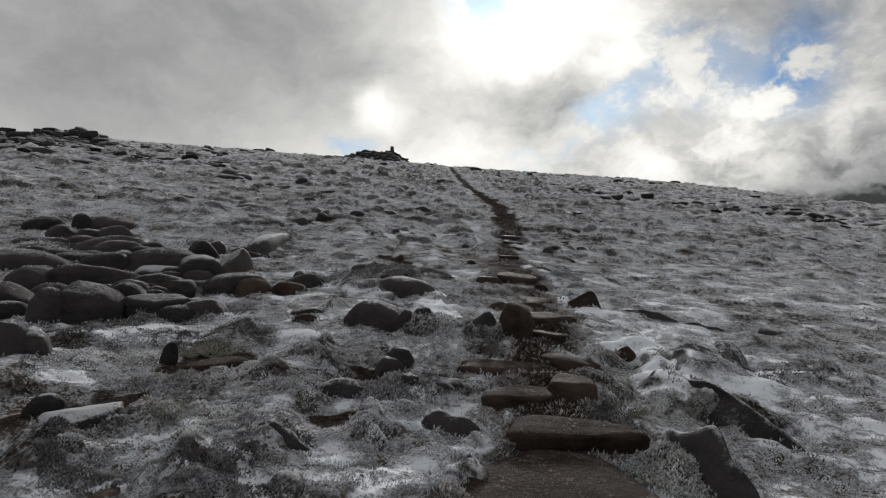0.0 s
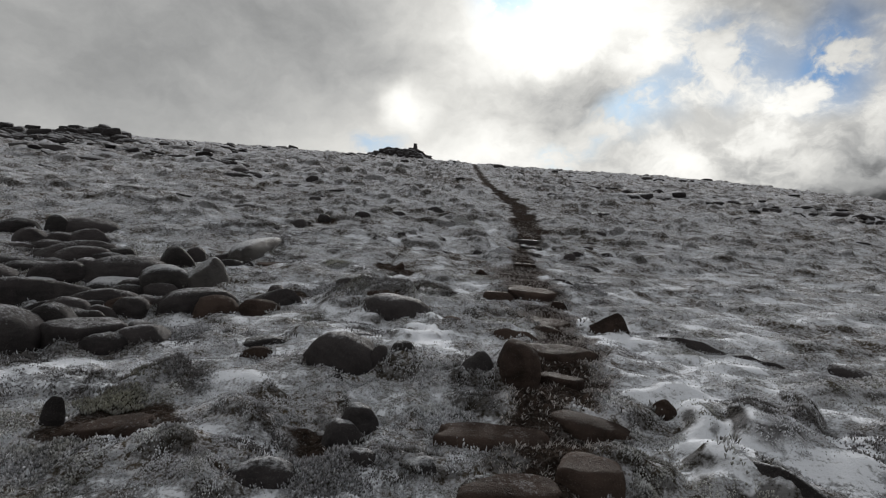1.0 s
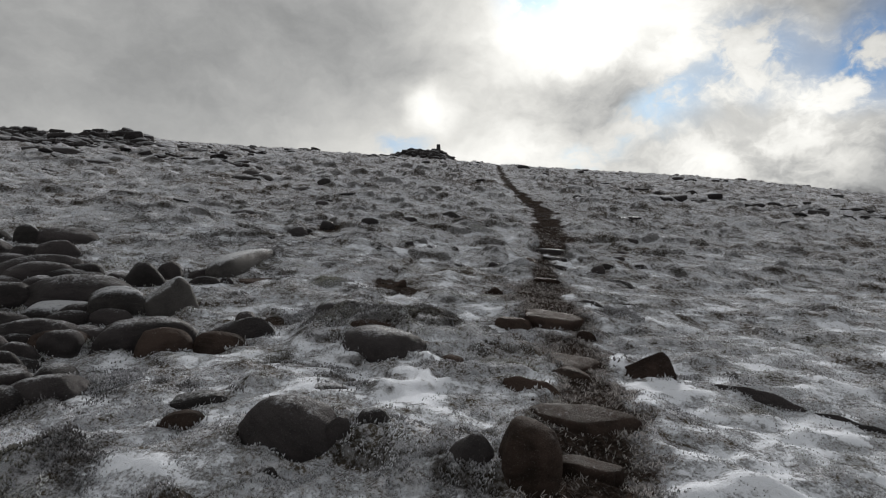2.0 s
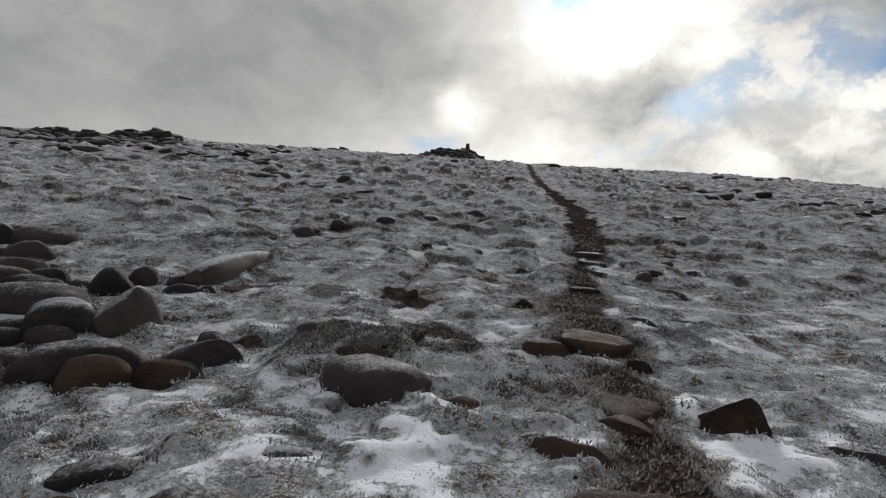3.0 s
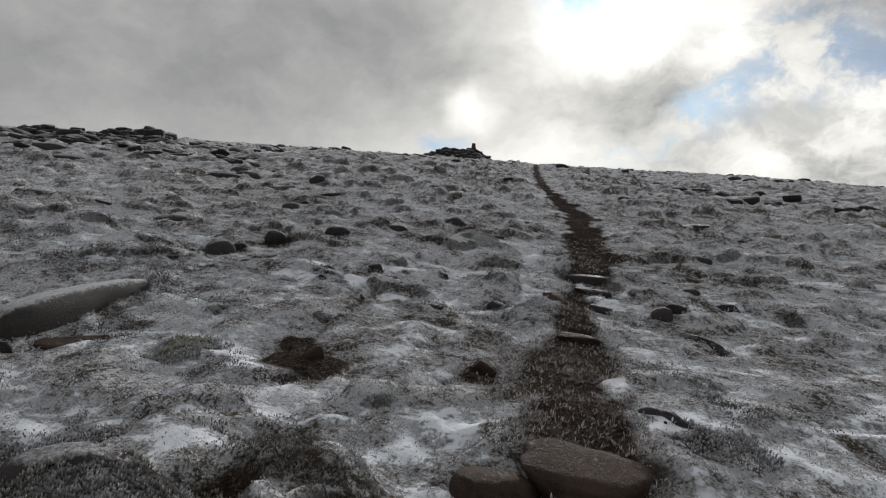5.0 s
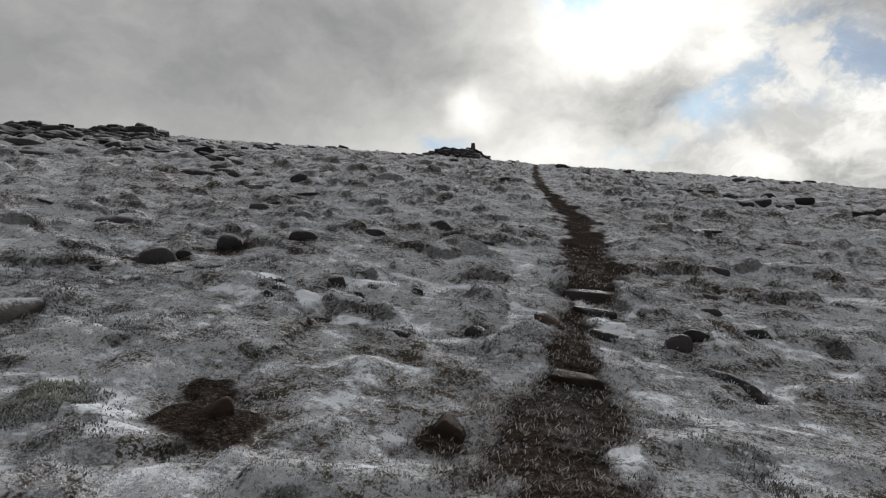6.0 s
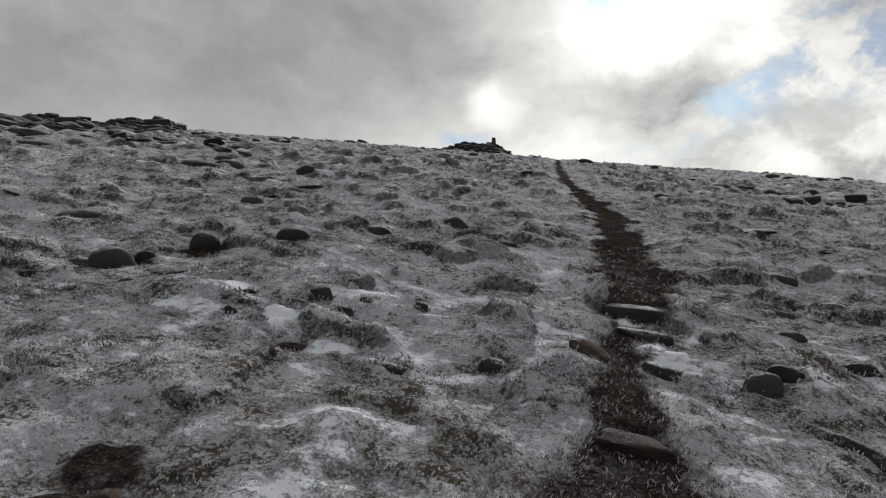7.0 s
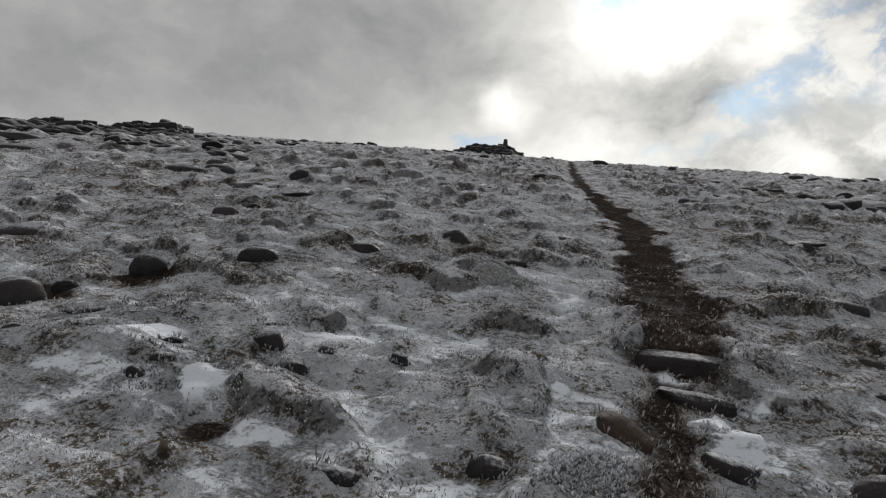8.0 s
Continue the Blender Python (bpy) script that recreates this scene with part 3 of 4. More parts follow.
# along the path
stone("grey", -0.36, 6.56, 0.76, 0.58, 0.22, 14, form="round")
stone("brown", 0.20, 6.48, 0.24, 0.17, 0.07, 7)
stone("grey", 0.48, 7.11, 0.09, 0.06, 0.06, 1)
stone("brown", 0.73, 6.43, 0.29, 0.17, 0.06, -4)
stone("brown", 1.22, 6.80, 0.42, 0.36, 0.03, -14, form="slab")
stone("brown", 1.16, 8.04, 0.60, 0.44, 0.13, -4, form="slab")
stone("brown", 0.75, 7.80, 0.42, 0.30, 0.13, -2, lean=20, form="wedge")
stone("rocky", 1.58, 8.72, 0.60, 0.24, 0.12, -24, form="ledge")
stone("brown", 1.46, 7.70, 0.20, 0.18, 0.08, -15)
stone("rocky", -0.90, 7.22, 0.46, 0.30, 0.17, 33)
stone("brown", -0.53, 6.92, 0.52, 0.34, 0.09, 29)
stone("grey", -1.78, 7.07, 0.22, 0.15, 0.16, 48)
stone("brown", 1.27, 10.42, 0.38, 0.18, 0.05, -6, form="slab")
stone("grey", -2.51, 6.59, 0.16, 0.10, 0.08, 30)
stone("brown", -0.71, 9.21, 0.18, 0.13, 0.08, 36, form="wedge")
stone("brown", 0.53, 9.45, 0.18, 0.24, 0.07, 8, form="wedge")
stone("grey", 2.17, 11.45, 0.22, 0.16, 0.13, -16)
stone("grey", 2.41, 11.58, 0.36, 0.12, 0.10, -19, lean=12)
stone("grey", 2.96, 12.02, 0.29, 0.15, 0.10, -23, lean=8)
stone("grey", 2.84, 11.92, 0.14, 0.07, 0.03, -22)
stone("grey", 1.69, 12.76, 0.88, 0.22, 0.09, -2, form="slab")
stone("grey", 1.54, 12.22, 0.42, 0.17, 0.06, -13, form="slab")
stone("snowy", 1.20, 12.86, 0.20, 0.14, 0.18, -7, form="peak")
stone("brown", 1.07, 11.65, 0.38, 0.24, 0.08, -60, form="wedge")
stone("rocky", 1.55, 11.49, 0.25, 0.12, 0.06, -17)
stone("rocky", 2.43, 10.82, 0.65, 0.16, 0.05, -61, form="ledge")
# stones in the heath ahead
stone("rocky", -2.14, 13.67, 0.37, 0.22, 0.14, 30)
stone("rocky", -1.02, 11.89, 0.20, 0.12, 0.09, 29)
stone("rocky", -1.15, 12.16, 0.19, 0.12, 0.05, 29)
stone("rocky", -1.53, 11.66, 0.14, 0.08, 0.05, 38)
stone("rocky", -1.23, 11.42, 0.21, 0.12, 0.02, 36)
stone("rocky", -1.42, 11.24, 0.13, 0.08, 0.06, 41)
stone("rocky", -1.41, 11.43, 0.14, 0.09, 0.05, 39)
stone("rocky", -0.21, 12.01, 0.12, 0.07, 0.06, 16)
stone("rocky", -0.76, 11.70, 0.17, 0.10, 0.05, 27)
stone("rocky", -1.47, 14.67, 0.38, 0.23, 0.08, 20)
stone("rocky", -3.06, 11.99, 0.36, 0.22, 0.15, 50)
stone("rocky", -2.84, 13.05, 0.29, 0.17, 0.15, 40)
stone("rocky", -2.41, 12.02, 0.38, 0.23, 0.02, 44)
stone("rocky", -3.74, 15.58, 0.33, 0.20, 0.14, 33)
stone("rocky", -3.83, 16.38, 0.25, 0.15, 0.10, 31)
stone("rocky", -0.10, 10.81, 0.21, 0.13, 0.03, 22)
stone("rocky", 0.50, 11.06, 0.20, 0.12, 0.06, 5)
stone("rocky", 0.59, 16.37, 0.38, 0.23, 0.08, 1)
stone("rocky", -2.42, 11.43, 0.17, 0.10, 0.05, 50)
stone("rocky", -2.99, 12.34, 0.17, 0.10, 0.06, 46)
stone("rocky", 0.17, 15.09, 0.25, 0.15, 0.05, 5)
stone("rocky", -0.66, 11.94, 0.11, 0.07, 0.05, 24)
stone("rocky", -1.85, 11.56, 0.04, 0.03, 0.04, 43)
stone("rocky", 2.96, 13.67, 0.17, 0.10, 0.07, -25)
stone("rocky", 3.43, 14.95, 0.33, 0.20, 0.06, -24)
stone("rocky", 5.98, 25.37, 0.58, 0.35, 0.13, -18)
stone("rocky", -0.65, 15.79, 1.27, 0.24, 0.16, -58, form="ledge")
stone("rocky", -5.36, 18.78, 1.21, 0.3, 0.14, 47, form="ledge")
stone("rocky", -8.26, 20.62, 1.90, 0.5, 0.15, 83, form="ledge")
stone("rocky", -5.33, 20.86, 0.48, 0.34, 0.24, 27)
stone("rocky", -8.66, 22.83, 0.76, 0.53, 0.21, 34)
stone("rocky", -6.80, 24.63, 0.50, 0.35, 0.14, 25)
stone("rocky", -6.28, 24.69, 0.35, 0.24, 0.12, 24)
stone("rocky", -4.19, 24.86, 0.61, 0.43, 0.13, 17)
stone("rocky", -4.66, 22.02, 0.41, 0.29, 0.08, 22)
stone("rocky", 3.41, 23.29, 0.55, 0.39, 0.14, -11)
stone("rocky", 3.42, 41.59, 0.73, 0.51, 0.23, -5)
stone("rocky", 15.36, 52.85, 0.96, 0.67, 0.30, -18)
stone("rocky", 9.65, 30.84, 0.53, 0.37, 0.26, -22)
stone("rocky", 6.38, 23.46, 0.61, 0.43, 0.16, -21)
stone("rocky", 3.61, 18.52, 0.26, 0.18, 0.07, -17)
stone("rocky", 4.01, 17.92, 0.24, 0.17, 0.09, -20)
stone("rocky", -4.75, 13.46, 0.50, 0.30, 0.09, 41)
stone("rocky", -3.28, 11.37, 0.14, 0.08, 0.04, 44)
stone("rocky", -7.69, 21.32, 0.69, 0.51, 0.16, 15)
stone("rocky", -7.64, 19.99, 0.91, 0.35, 0.14, 17)
stone("rocky", -8.19, 19.64, 0.41, 0.31, 0.06, 18)
stone("rocky", -6.54, 17.30, 0.25, 0.19, 0.06, 18)
stone("rocky", -11.70, 47.81, 0.72, 0.54, 0.21, 8)
stone("rocky", -2.49, 18.41, 0.59, 0.27, 0.09, 8)
stone("rocky", -2.31, 70.81, 0.43, 0.32, 0.29, 1)
stone("rocky", 8.56, 29.84, 0.33, 0.25, 0.12, -9)
stone("rocky", 4.35, 21.45, 0.35, 0.26, 0.05, -7)
stone("rocky", -1.62, 18.22, 0.29, 0.10, 0.04, 6)
stone("rocky", 4.54, 26.05, 0.34, 0.26, 0.07, -6)
stone("rocky", 4.08, 18.03, 0.35, 0.27, 0.08, -9)
stone("grey", 2.73, 12.60, 0.31, 0.15, 0.09, -10)
stone("grey", 2.86, 13.32, 0.40, 0.14, 0.06, -11)
# snow blown in beside the stones
snow_drift(1.79, 3.93, 0.56, 1.19, -20)
snow_drift(0.51, 3.14, 0.11, 0.15, -7)
snow_drift(1.84, 6.40, 0.74, 1.38, -14)
snow_drift(-0.05, 5.70, 0.57, 0.98, 0)
snow_drift(1.82, 4.46, 0.34, 0.40, -18)
snow_drift(1.07, 4.33, 0.21, 0.19, -11)
snow_drift(1.60, 6.91, 0.23, 0.67, -11)
snow_drift(2.17, 6.95, 0.34, 0.52, -15)
snow_drift(1.12, 7.84, 0.41, 0.37, -7)
snow_drift(0.48, 8.36, 0.38, 0.43, -3)
snow_drift(-0.01, 6.37, 0.31, 0.35, 0)
snow_drift(-1.71, 6.84, 0.53, 0.40, 12)
snow_drift(1.47, 9.24, 0.22, 0.36, -8)
snow_drift(1.64, 8.72, 0.20, 0.52, -10)
snow_drift(1.71, 8.06, 0.22, 0.24, -11)
snow_drift(1.63, 11.68, 0.39, 0.31, -7)
snow_drift(2.44, 11.51, 0.32, 0.52, -11)
snow_drift(2.66, 10.68, 0.27, 0.25, -13)
snow_drift(1.46, 12.50, 0.36, 0.28, -6)
snow_drift(1.65, 11.71, 0.45, 0.57, -7)
snow_drift(0.76, 11.97, 0.18, 0.33, -3)
snow_drift(-1.08, 11.30, 0.27, 0.27, 5)
snow_drift(1.93, 12.25, 0.12, 0.15, -8)

# smaller stones wedged between the boulders of the pile
R = random.Random(5)
for k in range(75):
    a = R.random()
    u, v = -2.5 - 3.2 * a + R.uniform(-0.65, 0.65), 5.4 + 3.4 * a + R.uniform(-0.8, 0.9)
    s = R.uniform(0.22, 0.5)
    stone("grey", u, v, s, s * R.uniform(0.5, 0.8), s * R.uniform(0.22, 0.38), R.uniform(10, 60), lean=R.uniform(-14, 14), steps=3)


def around(u, v, a, b, l, d, turn, far):
    """Places within far times the ellipse, and how many radii they lie from its middle."""
    near = np.nonzero((np.abs(u - a) < far * max(l, d)) & (np.abs(v - b) < far * max(l, d)))
    x, y = u[near] - a, v[near] - b
    return near, np.hypot((x * math.cos(turn) + y * math.sin(turn)) / l, (-x * math.sin(turn) + y * math.cos(turn)) / d)


def surface(u, v):
    """The ground as it lies round the stones, with heath banked against them and snow in their lee."""
    w, snow, soil = relief(u, v)
    uneven = swell(u, v, 0.28, 80) + 0.5 * swell(u, v, 0.1, 81)
    bank = np.zeros(np.shape(w))
    for a, b, l, d, turn, h in BEDS:
        near, k = around(u, v, a, b, l, d, turn, 2.4)
        rise = h * np.exp(-(np.clip(k - 0.95, 0, None) / 0.5) ** 2) * np.clip(0.45 + 0.8 * uneven[near], 0, 1) * (1 - 0.6 * soil[near])
        bank[near] = np.maximum(bank[near], rise)
    for a, b, l, d, turn in DRIFTS:
        near, k = around(u, v, a, b, l, d, turn, 1.7)
        m = ease((1.25 - k + 0.6 * uneven[near]) / 0.9)
        snow[near] = np.maximum(snow[near], m * 1.2)
        soil[near] = soil[near] * (1 - m)
        bank[near] = np.maximum(bank[near] * (1 - 0.6 * m), 0.03 * m)
    return w + bank, snow, soil


def build_ground():
    us = np.concatenate([-spaced([(4.2, 9, 0.045, 0.14), (9, 45, 0.14, 0.7), (45, 140, 0.6, 4), (140, 3000, 4, 700)])[::-1],
                         spaced([(-4.2, 4.2, 0.038, 0.038), ])[1:-1],
                         spaced([(4.2, 9, 0.045, 0.14), (9, 45, 0.14, 0.7), (45, 140, 0.6, 4), (140, 3000, 4, 700)])])
    vs = np.concatenate([spaced([(-2500, -60, 600, 10), (-60, -3, 10, 0.4), (-3, 1.8, 0.3, 0.05), (1.8, 14, 0.036, 0.055), (14, 34, 0.055, 0.18),
                                 (34, 100, 0.16, 0.5), (100, 200, 0.6, 8), (200, 3500, 8, 700)])])
    gu, gv = np.meshgrid(us, vs)
    w, snow, soil = surface(gu, gv)
    nu, nv = len(us), len(vs)
    i = np.arange(nu * nv).reshape(nv, nu)
    faces = np.stack([i[:-1, :-1], i[:-1, 1:], i[1:, 1:], i[1:, :-1]], -1).reshape(-1, 4)
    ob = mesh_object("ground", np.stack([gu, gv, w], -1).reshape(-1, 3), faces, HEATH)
    float_attribute(ob, "snow", snow)
    float_attribute(ob, "soil", soil)
    float_attribute(ob, "bushy", bushy(gu, gv))
    float_attribute(ob, "cover", np.exp(-np.clip(nearness(gu, gv) - 3.0, 0, None) / 5.0) * (gv > 1.0))
    return tagged(ob, "rime-covered mountain heath with snow patches and a worn peat path", "hillside", kind="structure")


build_ground()


def gravel():
    """Grit and pebbles trodden into the path."""
    r = np.random.RandomState(61)
    p, faces = sphere(1)
    v = 1.9 + 7 * r.rand(1500) ** 1.6
    u = np.interp(v, PATH_V, PATH_U) + np.interp(v, PATH_V, PATH_W) * r.normal(size=1500) * 0.55
    size = 0.003 + 0.007 * r.rand(1500) ** 2.5
    w = surface(u, v)[0]
    shape = p[None] * (size[:, None, None] * (1 + 0.5 * r.rand(1500, 1, 3)))
    verts = shape + np.stack([u, v, w], -1)[:, None]
    faces = faces[None] + (np.arange(1500) * len(p))[:, None, None]
    ob = mesh_object("gravel", verts.reshape(-1, 3), faces.reshape(-1, 3), STONE["brown"])
    tagged(ob, "brown grit and pebbles trodden into the peat path", "gravel", kind="stuff")


gravel()

# the boulder field along the skyline
VARIANTS = []
for k in range(18):
    pts, tri = stone_shape(500 + k, ("block", "wedge", "block", "slab")[k % 4], 3)
    me_ob = mesh_object("outcrop_boulder", pts * 0.5, tri, STONE["rocky"])
    VARIANTS.append(me_ob.data)
    bpy.data.objects.remove(me_ob)


def far_stone(u, v, length, depth, height, lift=0.0, group="stones on the slope", name="stone", label=LABELS["far"], parent=None):
    ob = new(name, R.choice(VARIANTS))
    w = float(relief(u, v)[0][0])
    ob.matrix_basis = HILL @ pose(u, v, w + lift + height * 0.14, R.uniform(-12, 12), R.uniform(-12, 12), R.uniform(-35, 35)) @ Matrix.Diagonal((length, depth, height, 1))
    if parent:
        ob.parent, ob.matrix_parent_inverse = parent, parent.matrix_basis.inverted()
        return ob
    FOOT.append((u, v, length * 0.4, depth * 0.4, 0.0))
    return tagged(ob, label, "stone", group)


for k in range(299):
    a, d = radians(R.uniform(-46, -31.2)), R.gauss(61, 3.0)
    u, v = d * math.sin(a), d * math.cos(a)
    s = R.uniform(0.35, 0.85) if k % 6 else R.uniform(0.85, 1.25)
    far_stone(u, v, s * 1.3, s * R.uniform(0.7, 1.1), s * R.uniform(0.5, 0.8), s * R.uniform(0.0, 0.45), "boulders of the outcrop", "outcrop_boulder",
              "dark angular boulder heaped in the skyline outcrop")
# scree below the outcrop
for k in range(299):
    a, d = (radians(R.uniform(-52, -20)), R.uniform(26, 50)) if k % 2 else (radians(R.uniform(-50, -31.5)), R.uniform(40, 60))
    s = (0.26 + 0.65 * R.random() ** 2) * (0.5 + d / 60)
    far_stone(d * math.sin(a), d * math.cos(a), s * R.uniform(1.1, 2.0), s * 0.9, s * R.uniform(0.3, 0.5), 0.0, "scree below the outcrop", "scree_stone")
for k in range(290):
    a, d = radians(R.uniform(-44, -30.5)), R.uniform(38, 58)
    s = (0.25 + 0.5 * R.random() ** 2) * (0.45 + d / 60)
    far_stone(d * math.sin(a), d * math.cos(a), s * R.uniform(1.1, 2.0), s * 0.9, s * R.uniform(0.35, 0.6), 0.08 * s, "stones strewn over the shoulder", "strewn_stone")
# a band of boulders across the slope
for k in range(90):
    a = R.random()
    u, v = 6.5 + 11 * a + R.gauss(0, 1.2), 27.5 - 7 * a + R.gauss(0, 1.5) + 4 * a * R.random()
    s = 0.18 + 0.4 * R.random() ** 2
    far_stone(u, v, s * R.uniform(1.2, 2.2), s * 0.9, s * R.uniform(0.4, 0.6), 0.02, "band of boulders on the slope", "slope_boulder")
# stones that break the skyline
for k in range(240):
    a, d = radians(R.uniform(-29, 46)), R.uniform(50, 86)
    s = 0.2 + 0.6 * R.random() ** 2.5
    far_stone(d * math.sin(a), d * math.cos(a), s * 1.6, s, s * 0.55, name="skyline_stone")

# loose stones thinning out over the slope
for k in range(295):
    side = R.random()
    a = radians(R.uniform(-50, -14)) if side < 0.55 else radians(R.uniform(-30, 46))
    d = R.uniform(30, 62) if side < 0.4 else R.uniform(15, 78)
    u, v = d * math.sin(a), d * math.cos(a)
    if abs(u - np.interp(v, PATH_V, PATH_U)) < 0.7:
        continue
    s = (0.11 + 0.36 * R.random() ** 2.6) * (0.6 + d / 60)
    far_stone(u, v, s * R.uniform(1.0, 1.9), s * 0.8, s * R.uniform(0.18, 0.32))


# ---- the summit cairn and its pillar ----
def block(name, parent, sections):
    """A square, tapered block through (height, half width) sections, as a part of parent."""
    bm = bmesh.new()
    rings = [[bm.verts.new((x * h, y * h, z)) for x, y in ((-1, -1), (1, -1), (1, 1), (-1, 1))] for z, h in sections]
    for lower, upper in zip(rings, rings[1:]):
        for j in range(4):
            bm.faces.new((lower[j], lower[(j + 1) % 4], upper[(j + 1) % 4], upper[j]))
    bm.faces.new(rings[-1])
    bm.faces.new(rings[0][::-1])
    bmesh.ops.bevel(bm, geom=list(bm.edges), offset=0.012, segments=1, affect="EDGES")
    me = bpy.data.meshes.new(name)
    bm.to_mesh(me)
    bm.free()
    me.materials.append(STONE["far"])
    ob = new(name, me)
    ob.parent = parent
    return ob


def summit():
    cu, cv = -8.9, 88.0
    w = float(lie(cu, cv))
    cairn = tagged(new("summit_cairn"), "heap of dark frosted stones on the summit", "cairn")
    cairn.matrix_basis = HILL @ pose(cu, cv, w - 1.2)
    wall = tagged(new("shelter_wall"), "low drystone shelter wall of dark stones on the summit", "wall")
    wall.matrix_basis = HILL @ pose(cu - 4, cv + 1, w - 1.2)
    for k in range(70):
        a, r = R.uniform(0, 6.283), 2.6 * math.sqrt(R.random())
        s = R.uniform(0.5, 1.0)
        far_stone(cu + r * math.cos(a), cv + r * math.sin(a), s * 1.3, s, s * 0.6, s * R.uniform(-0.05, 0.15), name="stone", parent=cairn)
    for k in range(80):
        x = R.uniform(-5.6, 2.8)
        s = R.uniform(0.5, 1.1)
        far_stone(cu - 3.6 + x, cv + 1 + R.uniform(-1.5, 1.5), s * 1.4, s, s * 0.6, s * R.uniform(-0.05, 0.15), name="stone", parent=wall)
    pillar = tagged(new("survey_pillar"), "tapered concrete survey pillar standing on the summit cairn", "pillar")
    pillar.matrix_basis = Matrix.Translation(HILL @ Vector((cu, cv, w - 0.25)))
    block("plinth", pillar, ((-0.3, 0.46), (0.22, 0.46)))
    block("shaft", pillar, ((0.2, 0.36), (1.3, 0.23)))
    block("cap", pillar, ((1.29, 0.25), (1.38, 0.22)))


summit()


# ---- shoots of heather, moss and grass ----
def scatter(n, seed, reach, on_path=False):
    """Places on the slope, thinning with distance from the path."""
    r = np.random.RandomState(seed)
    v = 1.9 + reach * r.rand(n) ** 1.7
    u = 0.6 + (r.rand(n) * 2 - 1) * (2.2 + 0.80 * np.clip(v - 2.0, 0, None))
    gap = nearness(u, v)
    keep = r.rand(n) < np.clip((2.6 / gap) ** 1.3, 0, 1)
    u, v, gap = u[keep], v[keep], gap[keep]
    if on_path:
        keep = np.abs(u - np.interp(v, PATH_V, PATH_U)) < 1.2
    else:
        keep = swell(u, v, 0.11, 50) + 0.5 * swell(u, v, 0.05, 51) > -0.42
        keep &= r.rand(len(u)) < 0.25 + 0.9 * (0.5 + 0.5 * swell(u, v, 0.35, 15) + 0.35 * swell(u, v, 0.13, 16))
    u, v, gap = u[keep], v[keep], gap[keep]
    w, snow, soil = surface(u, v)
    return r, u, v, w, snow, soil, gap


def covered(u, v):
    hit = np.zeros(len(u), bool)
    for a, b, l, d, turn in FOOT:
        box = np.nonzero((np.abs(u - a) < l + d) & (np.abs(v - b) < l + d))[0]
        x, y = u[box] - a, v[box] - b
        p, q = x * math.cos(turn) + y * math.sin(turn), -x * math.sin(turn) + y * math.cos(turn)
        hit[box[(p / l) ** 2 + (q / d) ** 2 < 0.72]] = True
    return hit


def blades(name, mat, r, u, v, w, tall, wide, spread, count, tone, label):
    """Stubby pointed leaves, count at each place, joined into one mesh."""
    verts, tips, tones = [], [], []
    for k in range(count):
        a, b = r.rand(len(u)) * 2 * np.pi, r.rand(len(u)) * 2 * np.pi
        lean = spread * (0.25 + 0.75 * r.rand(len(u)))
        h = tall * (0.6 + 0.6 * r.rand(len(u)))
        ox, oy = np.cos(a) * lean + 0.2, np.sin(a) * lean
        up = 1 / np.sqrt(1 + ox * ox + oy * oy)
        sx, sy = np.cos(b) * wide / 2, np.sin(b) * wide / 2
        foot = np.stack([u, v, w - 0.008], -1)
        mid = np.stack([u + ox * up * h * 0.6, v + oy * up * h * 0.6, w + up * h * 0.6], -1)
        side = np.stack([sx, sy, 0 * sx], -1)
        top = np.stack([u + ox * up * h, v + oy * up * h, w + up * h], -1)
        verts.append(np.stack([foot, mid - side, top, mid + side], 1))
        tips.append(np.tile([0.0, 0.6, 1.0, 0.6], (len(u), 1)))
        tones.append(np.repeat(tone[:, None], 4, 1))
    verts = np.concatenate(verts).reshape(-1, 3)
    ob = mesh_object(name, verts, np.arange(len(verts)).reshape(-1, 4), mat, False)
    float_attribute(ob, "tip", np.concatenate(tips))
    float_attribute(ob, "tone", np.concatenate(tones))
    return tagged(ob, label, "heath", kind="stuff")


def rings(seed):
    """Places close round the stones beside the path, where the shoots stand taller."""
    r = np.random.RandomState(seed)
    us, vs = [], []
    for a, b, l, d, turn in FOOT:
        if b > 13 or abs(a) > 6:
            continue
        k = int(210 * (l + d))
        t, q = r.rand(k) * 2 * np.pi, 0.9 + 0.35 * r.rand(k) ** 1.5
        x, y = l * q * np.cos(t), d * q * np.sin(t)
        us.append(a + x * math.cos(turn) - y * math.sin(turn))
        vs.append(b + x * math.sin(turn) + y * math.cos(turn))
    u, v = np.concatenate(us), np.concatenate(vs)
    return (r, u, v, *surface(u, v))


r, u, v, w, snow, soil, gap = scatter(1700000, 31, 20)
clumps = 0.5 + 0.5 * swell(u, v, 0.35, 15) + 0.35 * swell(u, v, 0.13, 16)
tuft = swell(u, v, 0.11, 50) + 0.5 * swell(u, v, 0.05, 51)
ok = (r.rand(len(u)) < 0.10 + 0.75 * (1 - ease(snow / 0.85)) + 0.3 * bushy(u, v)) & (snow < 1.0) & (soil < 0.10 + 0.6 * r.rand(len(u)) ** 2) & (tuft > -0.22 - 0.2 * r.rand(len(u))) & ~covered(u, v)
u, v, w, gap, clumps, snow, soil, tuft = u[ok], v[ok], w[ok], gap[ok], clumps[ok], snow[ok], soil[ok], np.clip(tuft[ok] + 0.25, 0, 1)
w = w + 0.013 * tuft
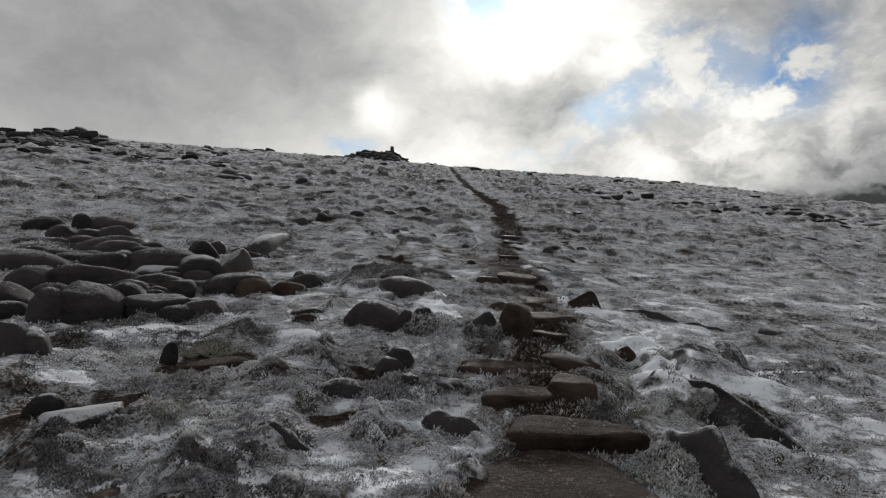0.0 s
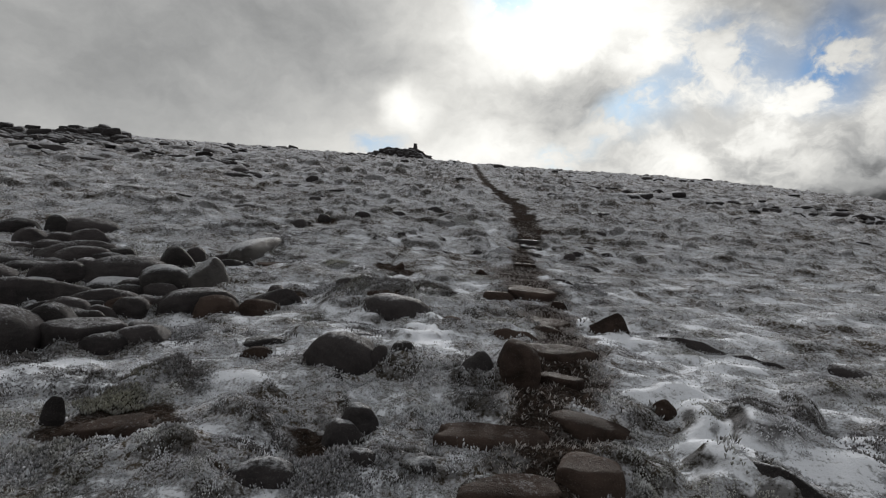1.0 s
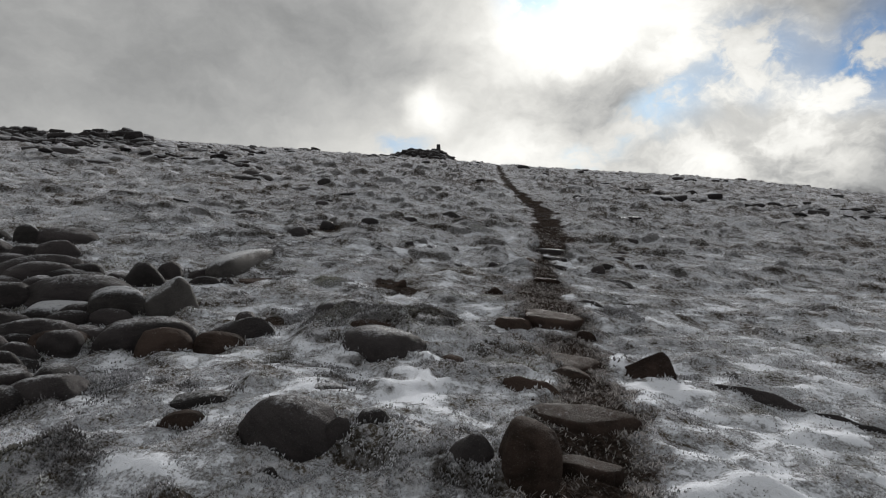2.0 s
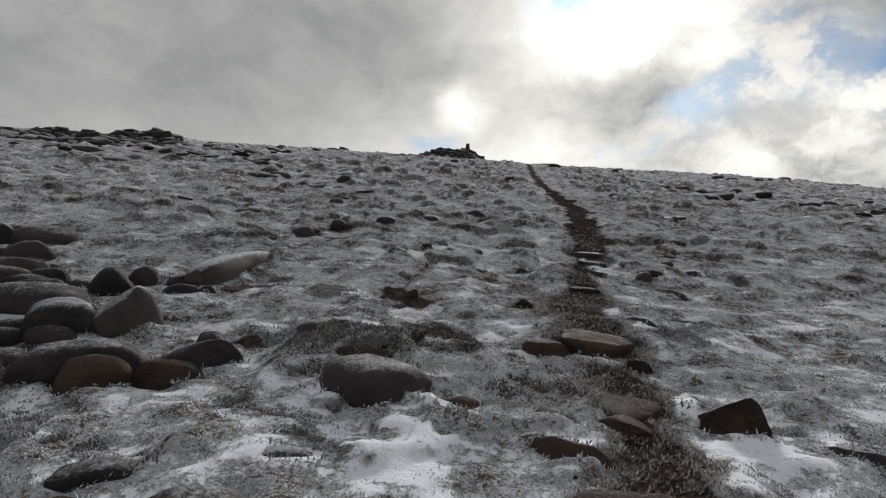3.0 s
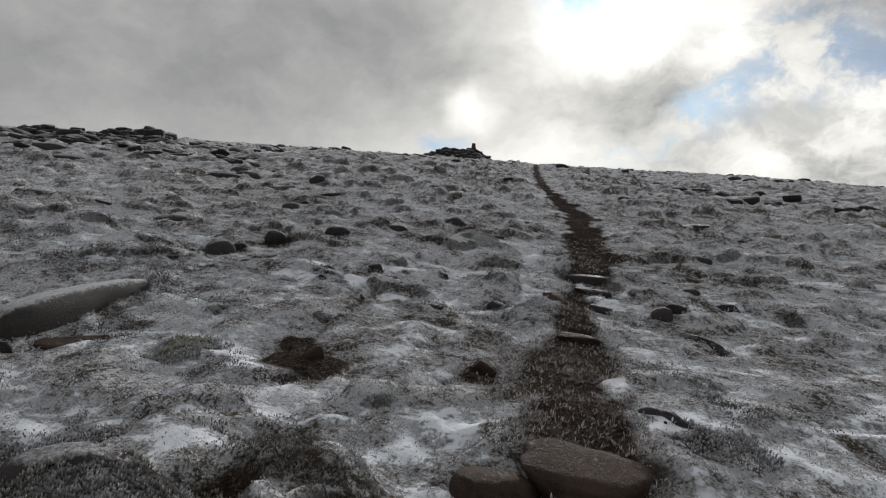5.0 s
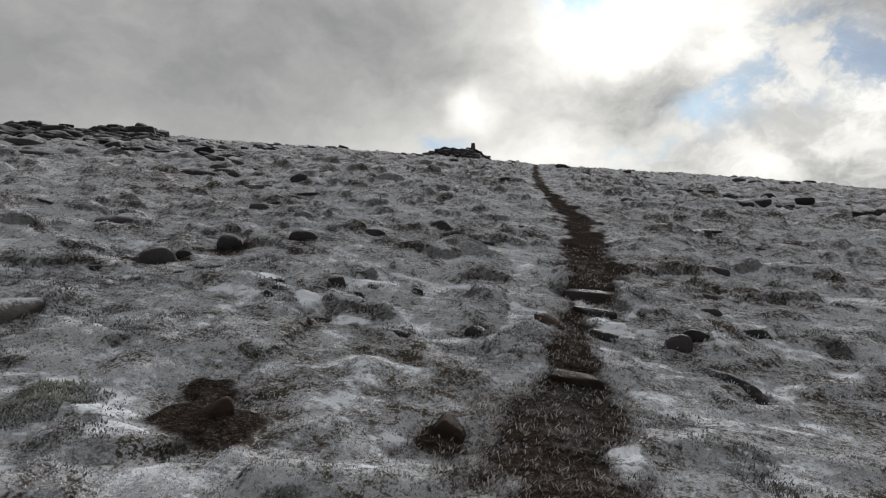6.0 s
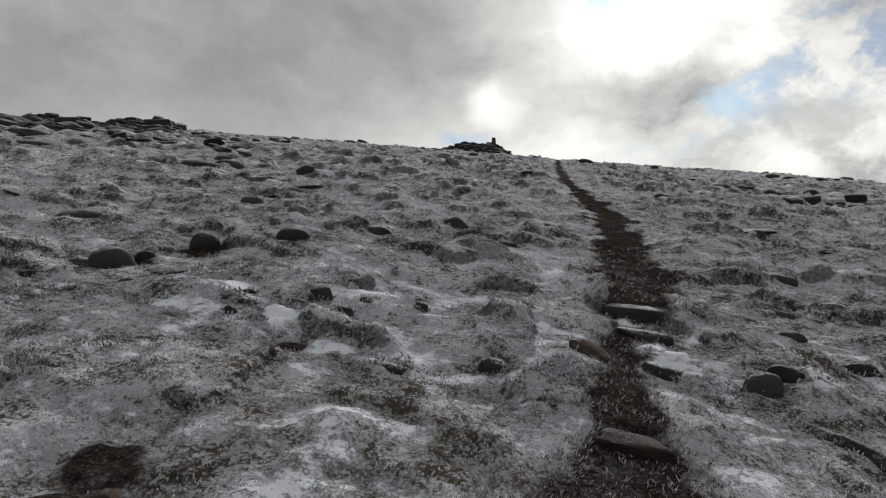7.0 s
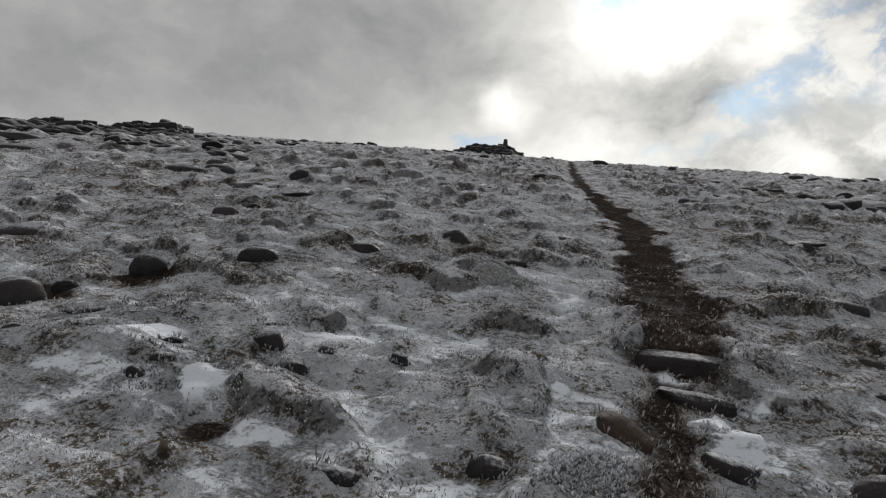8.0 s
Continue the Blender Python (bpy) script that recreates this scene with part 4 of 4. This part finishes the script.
tone = np.clip(0.40 + 0.14 * ease((v - 8) / 4) - 0.6 * soil + 0.2 * snow + 0.55 * tuft + 0.28 * swell(u, v, 0.9, 17) + 0.5 * swell(u, v, 0.3, 18) + 0.22 * (r.rand(len(u)) - 0.5) - 0.75 * bushy(u, v), 0, 1)
blades("heather_shoots", SHOOTS, r, u, v, w, (0.010 + 0.014 * np.clip(clumps, 0, 1)) * (1 + 0.5 * bushy(u, v)) * (0.8 + 0.07 * gap) * (1.05 - 0.6 * np.clip(snow, 0, 1)), 0.0055 + 0.0014 * gap, 1.25, 1, tone,
       "low heather and moss shoots tipped with white rime")
r, u, v, w, snow, soil = rings(33)
ok = (soil < 0.5) & (swell(u, v, 0.2, 19) > -0.25) & ~covered(u, v)
u, v, w = u[ok], v[ok], w[ok]
blades("tall_heather", SHOOTS, r, u, v, w, 0.02 + 0.035 * r.rand(len(u)) ** 1.5, 0.008 + 0.005 * r.rand(len(u)), 0.8, 2, np.clip(0.35 + 0.5 * swell(u, v, 0.3, 20) + 0.5 * (r.rand(len(u)) - 0.5), 0, 1),
       "taller rimed heather sprigs crowding round the stones")
r, u, v, w, snow, soil, gap = scatter(1500000, 32, 14, True)
ok = (soil > 0.12) & (r.rand(len(u)) < (0.8 - 0.65 * soil) * (1 - 0.75 * ease((6.5 - v) / 2))) & ~covered(u, v)
u, v, w, gap = u[ok], v[ok], w[ok], gap[ok]
blades("dead_grass", STRAW, r, u, v, w, 0.02 + 0.022 * r.rand(len(u)), 0.004 + 0.0009 * gap, 1.8, 2, np.clip(r.rand(len(u)) ** 0.9, 0, 1),
       "flattened dead grass frosted along the path's edges")


def heather_clump(u, v, radius, tone, seed):
    """One bushy clump that stands above the rest."""
    r = np.random.RandomState(seed)
    k = int(7500 * radius)
    a = r.rand(k) * 2 * np.pi
    q = np.sqrt(r.rand(k)) * radius * (1 + 0.55 * swell(np.cos(a), np.sin(a), 0.7, seed))
    x, y = u + q * np.cos(a), v + q * np.sin(a)
    w = surface(x, y)[0] + 0.028 * np.exp(-(q / radius) ** 2 * 2)
    ob = blades("heather_clump", SHOOTS, r, x, y, w, 0.013 + 0.022 * r.rand(k), 0.008 + 0.006 * r.rand(k), 0.8, 1, np.clip(tone + 0.5 * (r.rand(k) - 0.5), 0, 1), "")
    ob["kind"] = "thing"
    return tagged(ob, "bushy heather clump white with rime" if tone > 0.3 else "dark heather clump with little rime", "heather", "heather clumps")


heather_clump(1.36, 2.62, 0.22, 0.45, 71)
heather_clump(0.22, 4.12, 0.15, 0.7, 72)
heather_clump(0.78, 7.55, 0.13, 0.6, 73)
heather_clump(-0.50, 7.10, 0.30, 0.12, 74)
heather_clump(-0.95, 7.05, 0.26, 0.10, 75)
heather_clump(-1.35, 7.60, 0.24, 0.35, 76)
heather_clump(-0.32, 3.42, 0.22, 0.25, 77)
heather_clump(-2.00, 5.55, 0.20, 0.40, 78)
heather_clump(0.86, 11.05, 0.18, 0.6, 80)
heather_clump(-1.70, 3.35, 0.24, 0.30, 83)
heather_clump(1.95, 8.55, 0.22, 0.3, 84)
heather_clump(0.12, 14.10, 0.32, 0.45, 86)
heather_clump(-1.55, 9.0, 0.24, 0.25, 87)
heather_clump(-1.75, 4.05, 0.20, 0.05, 88)
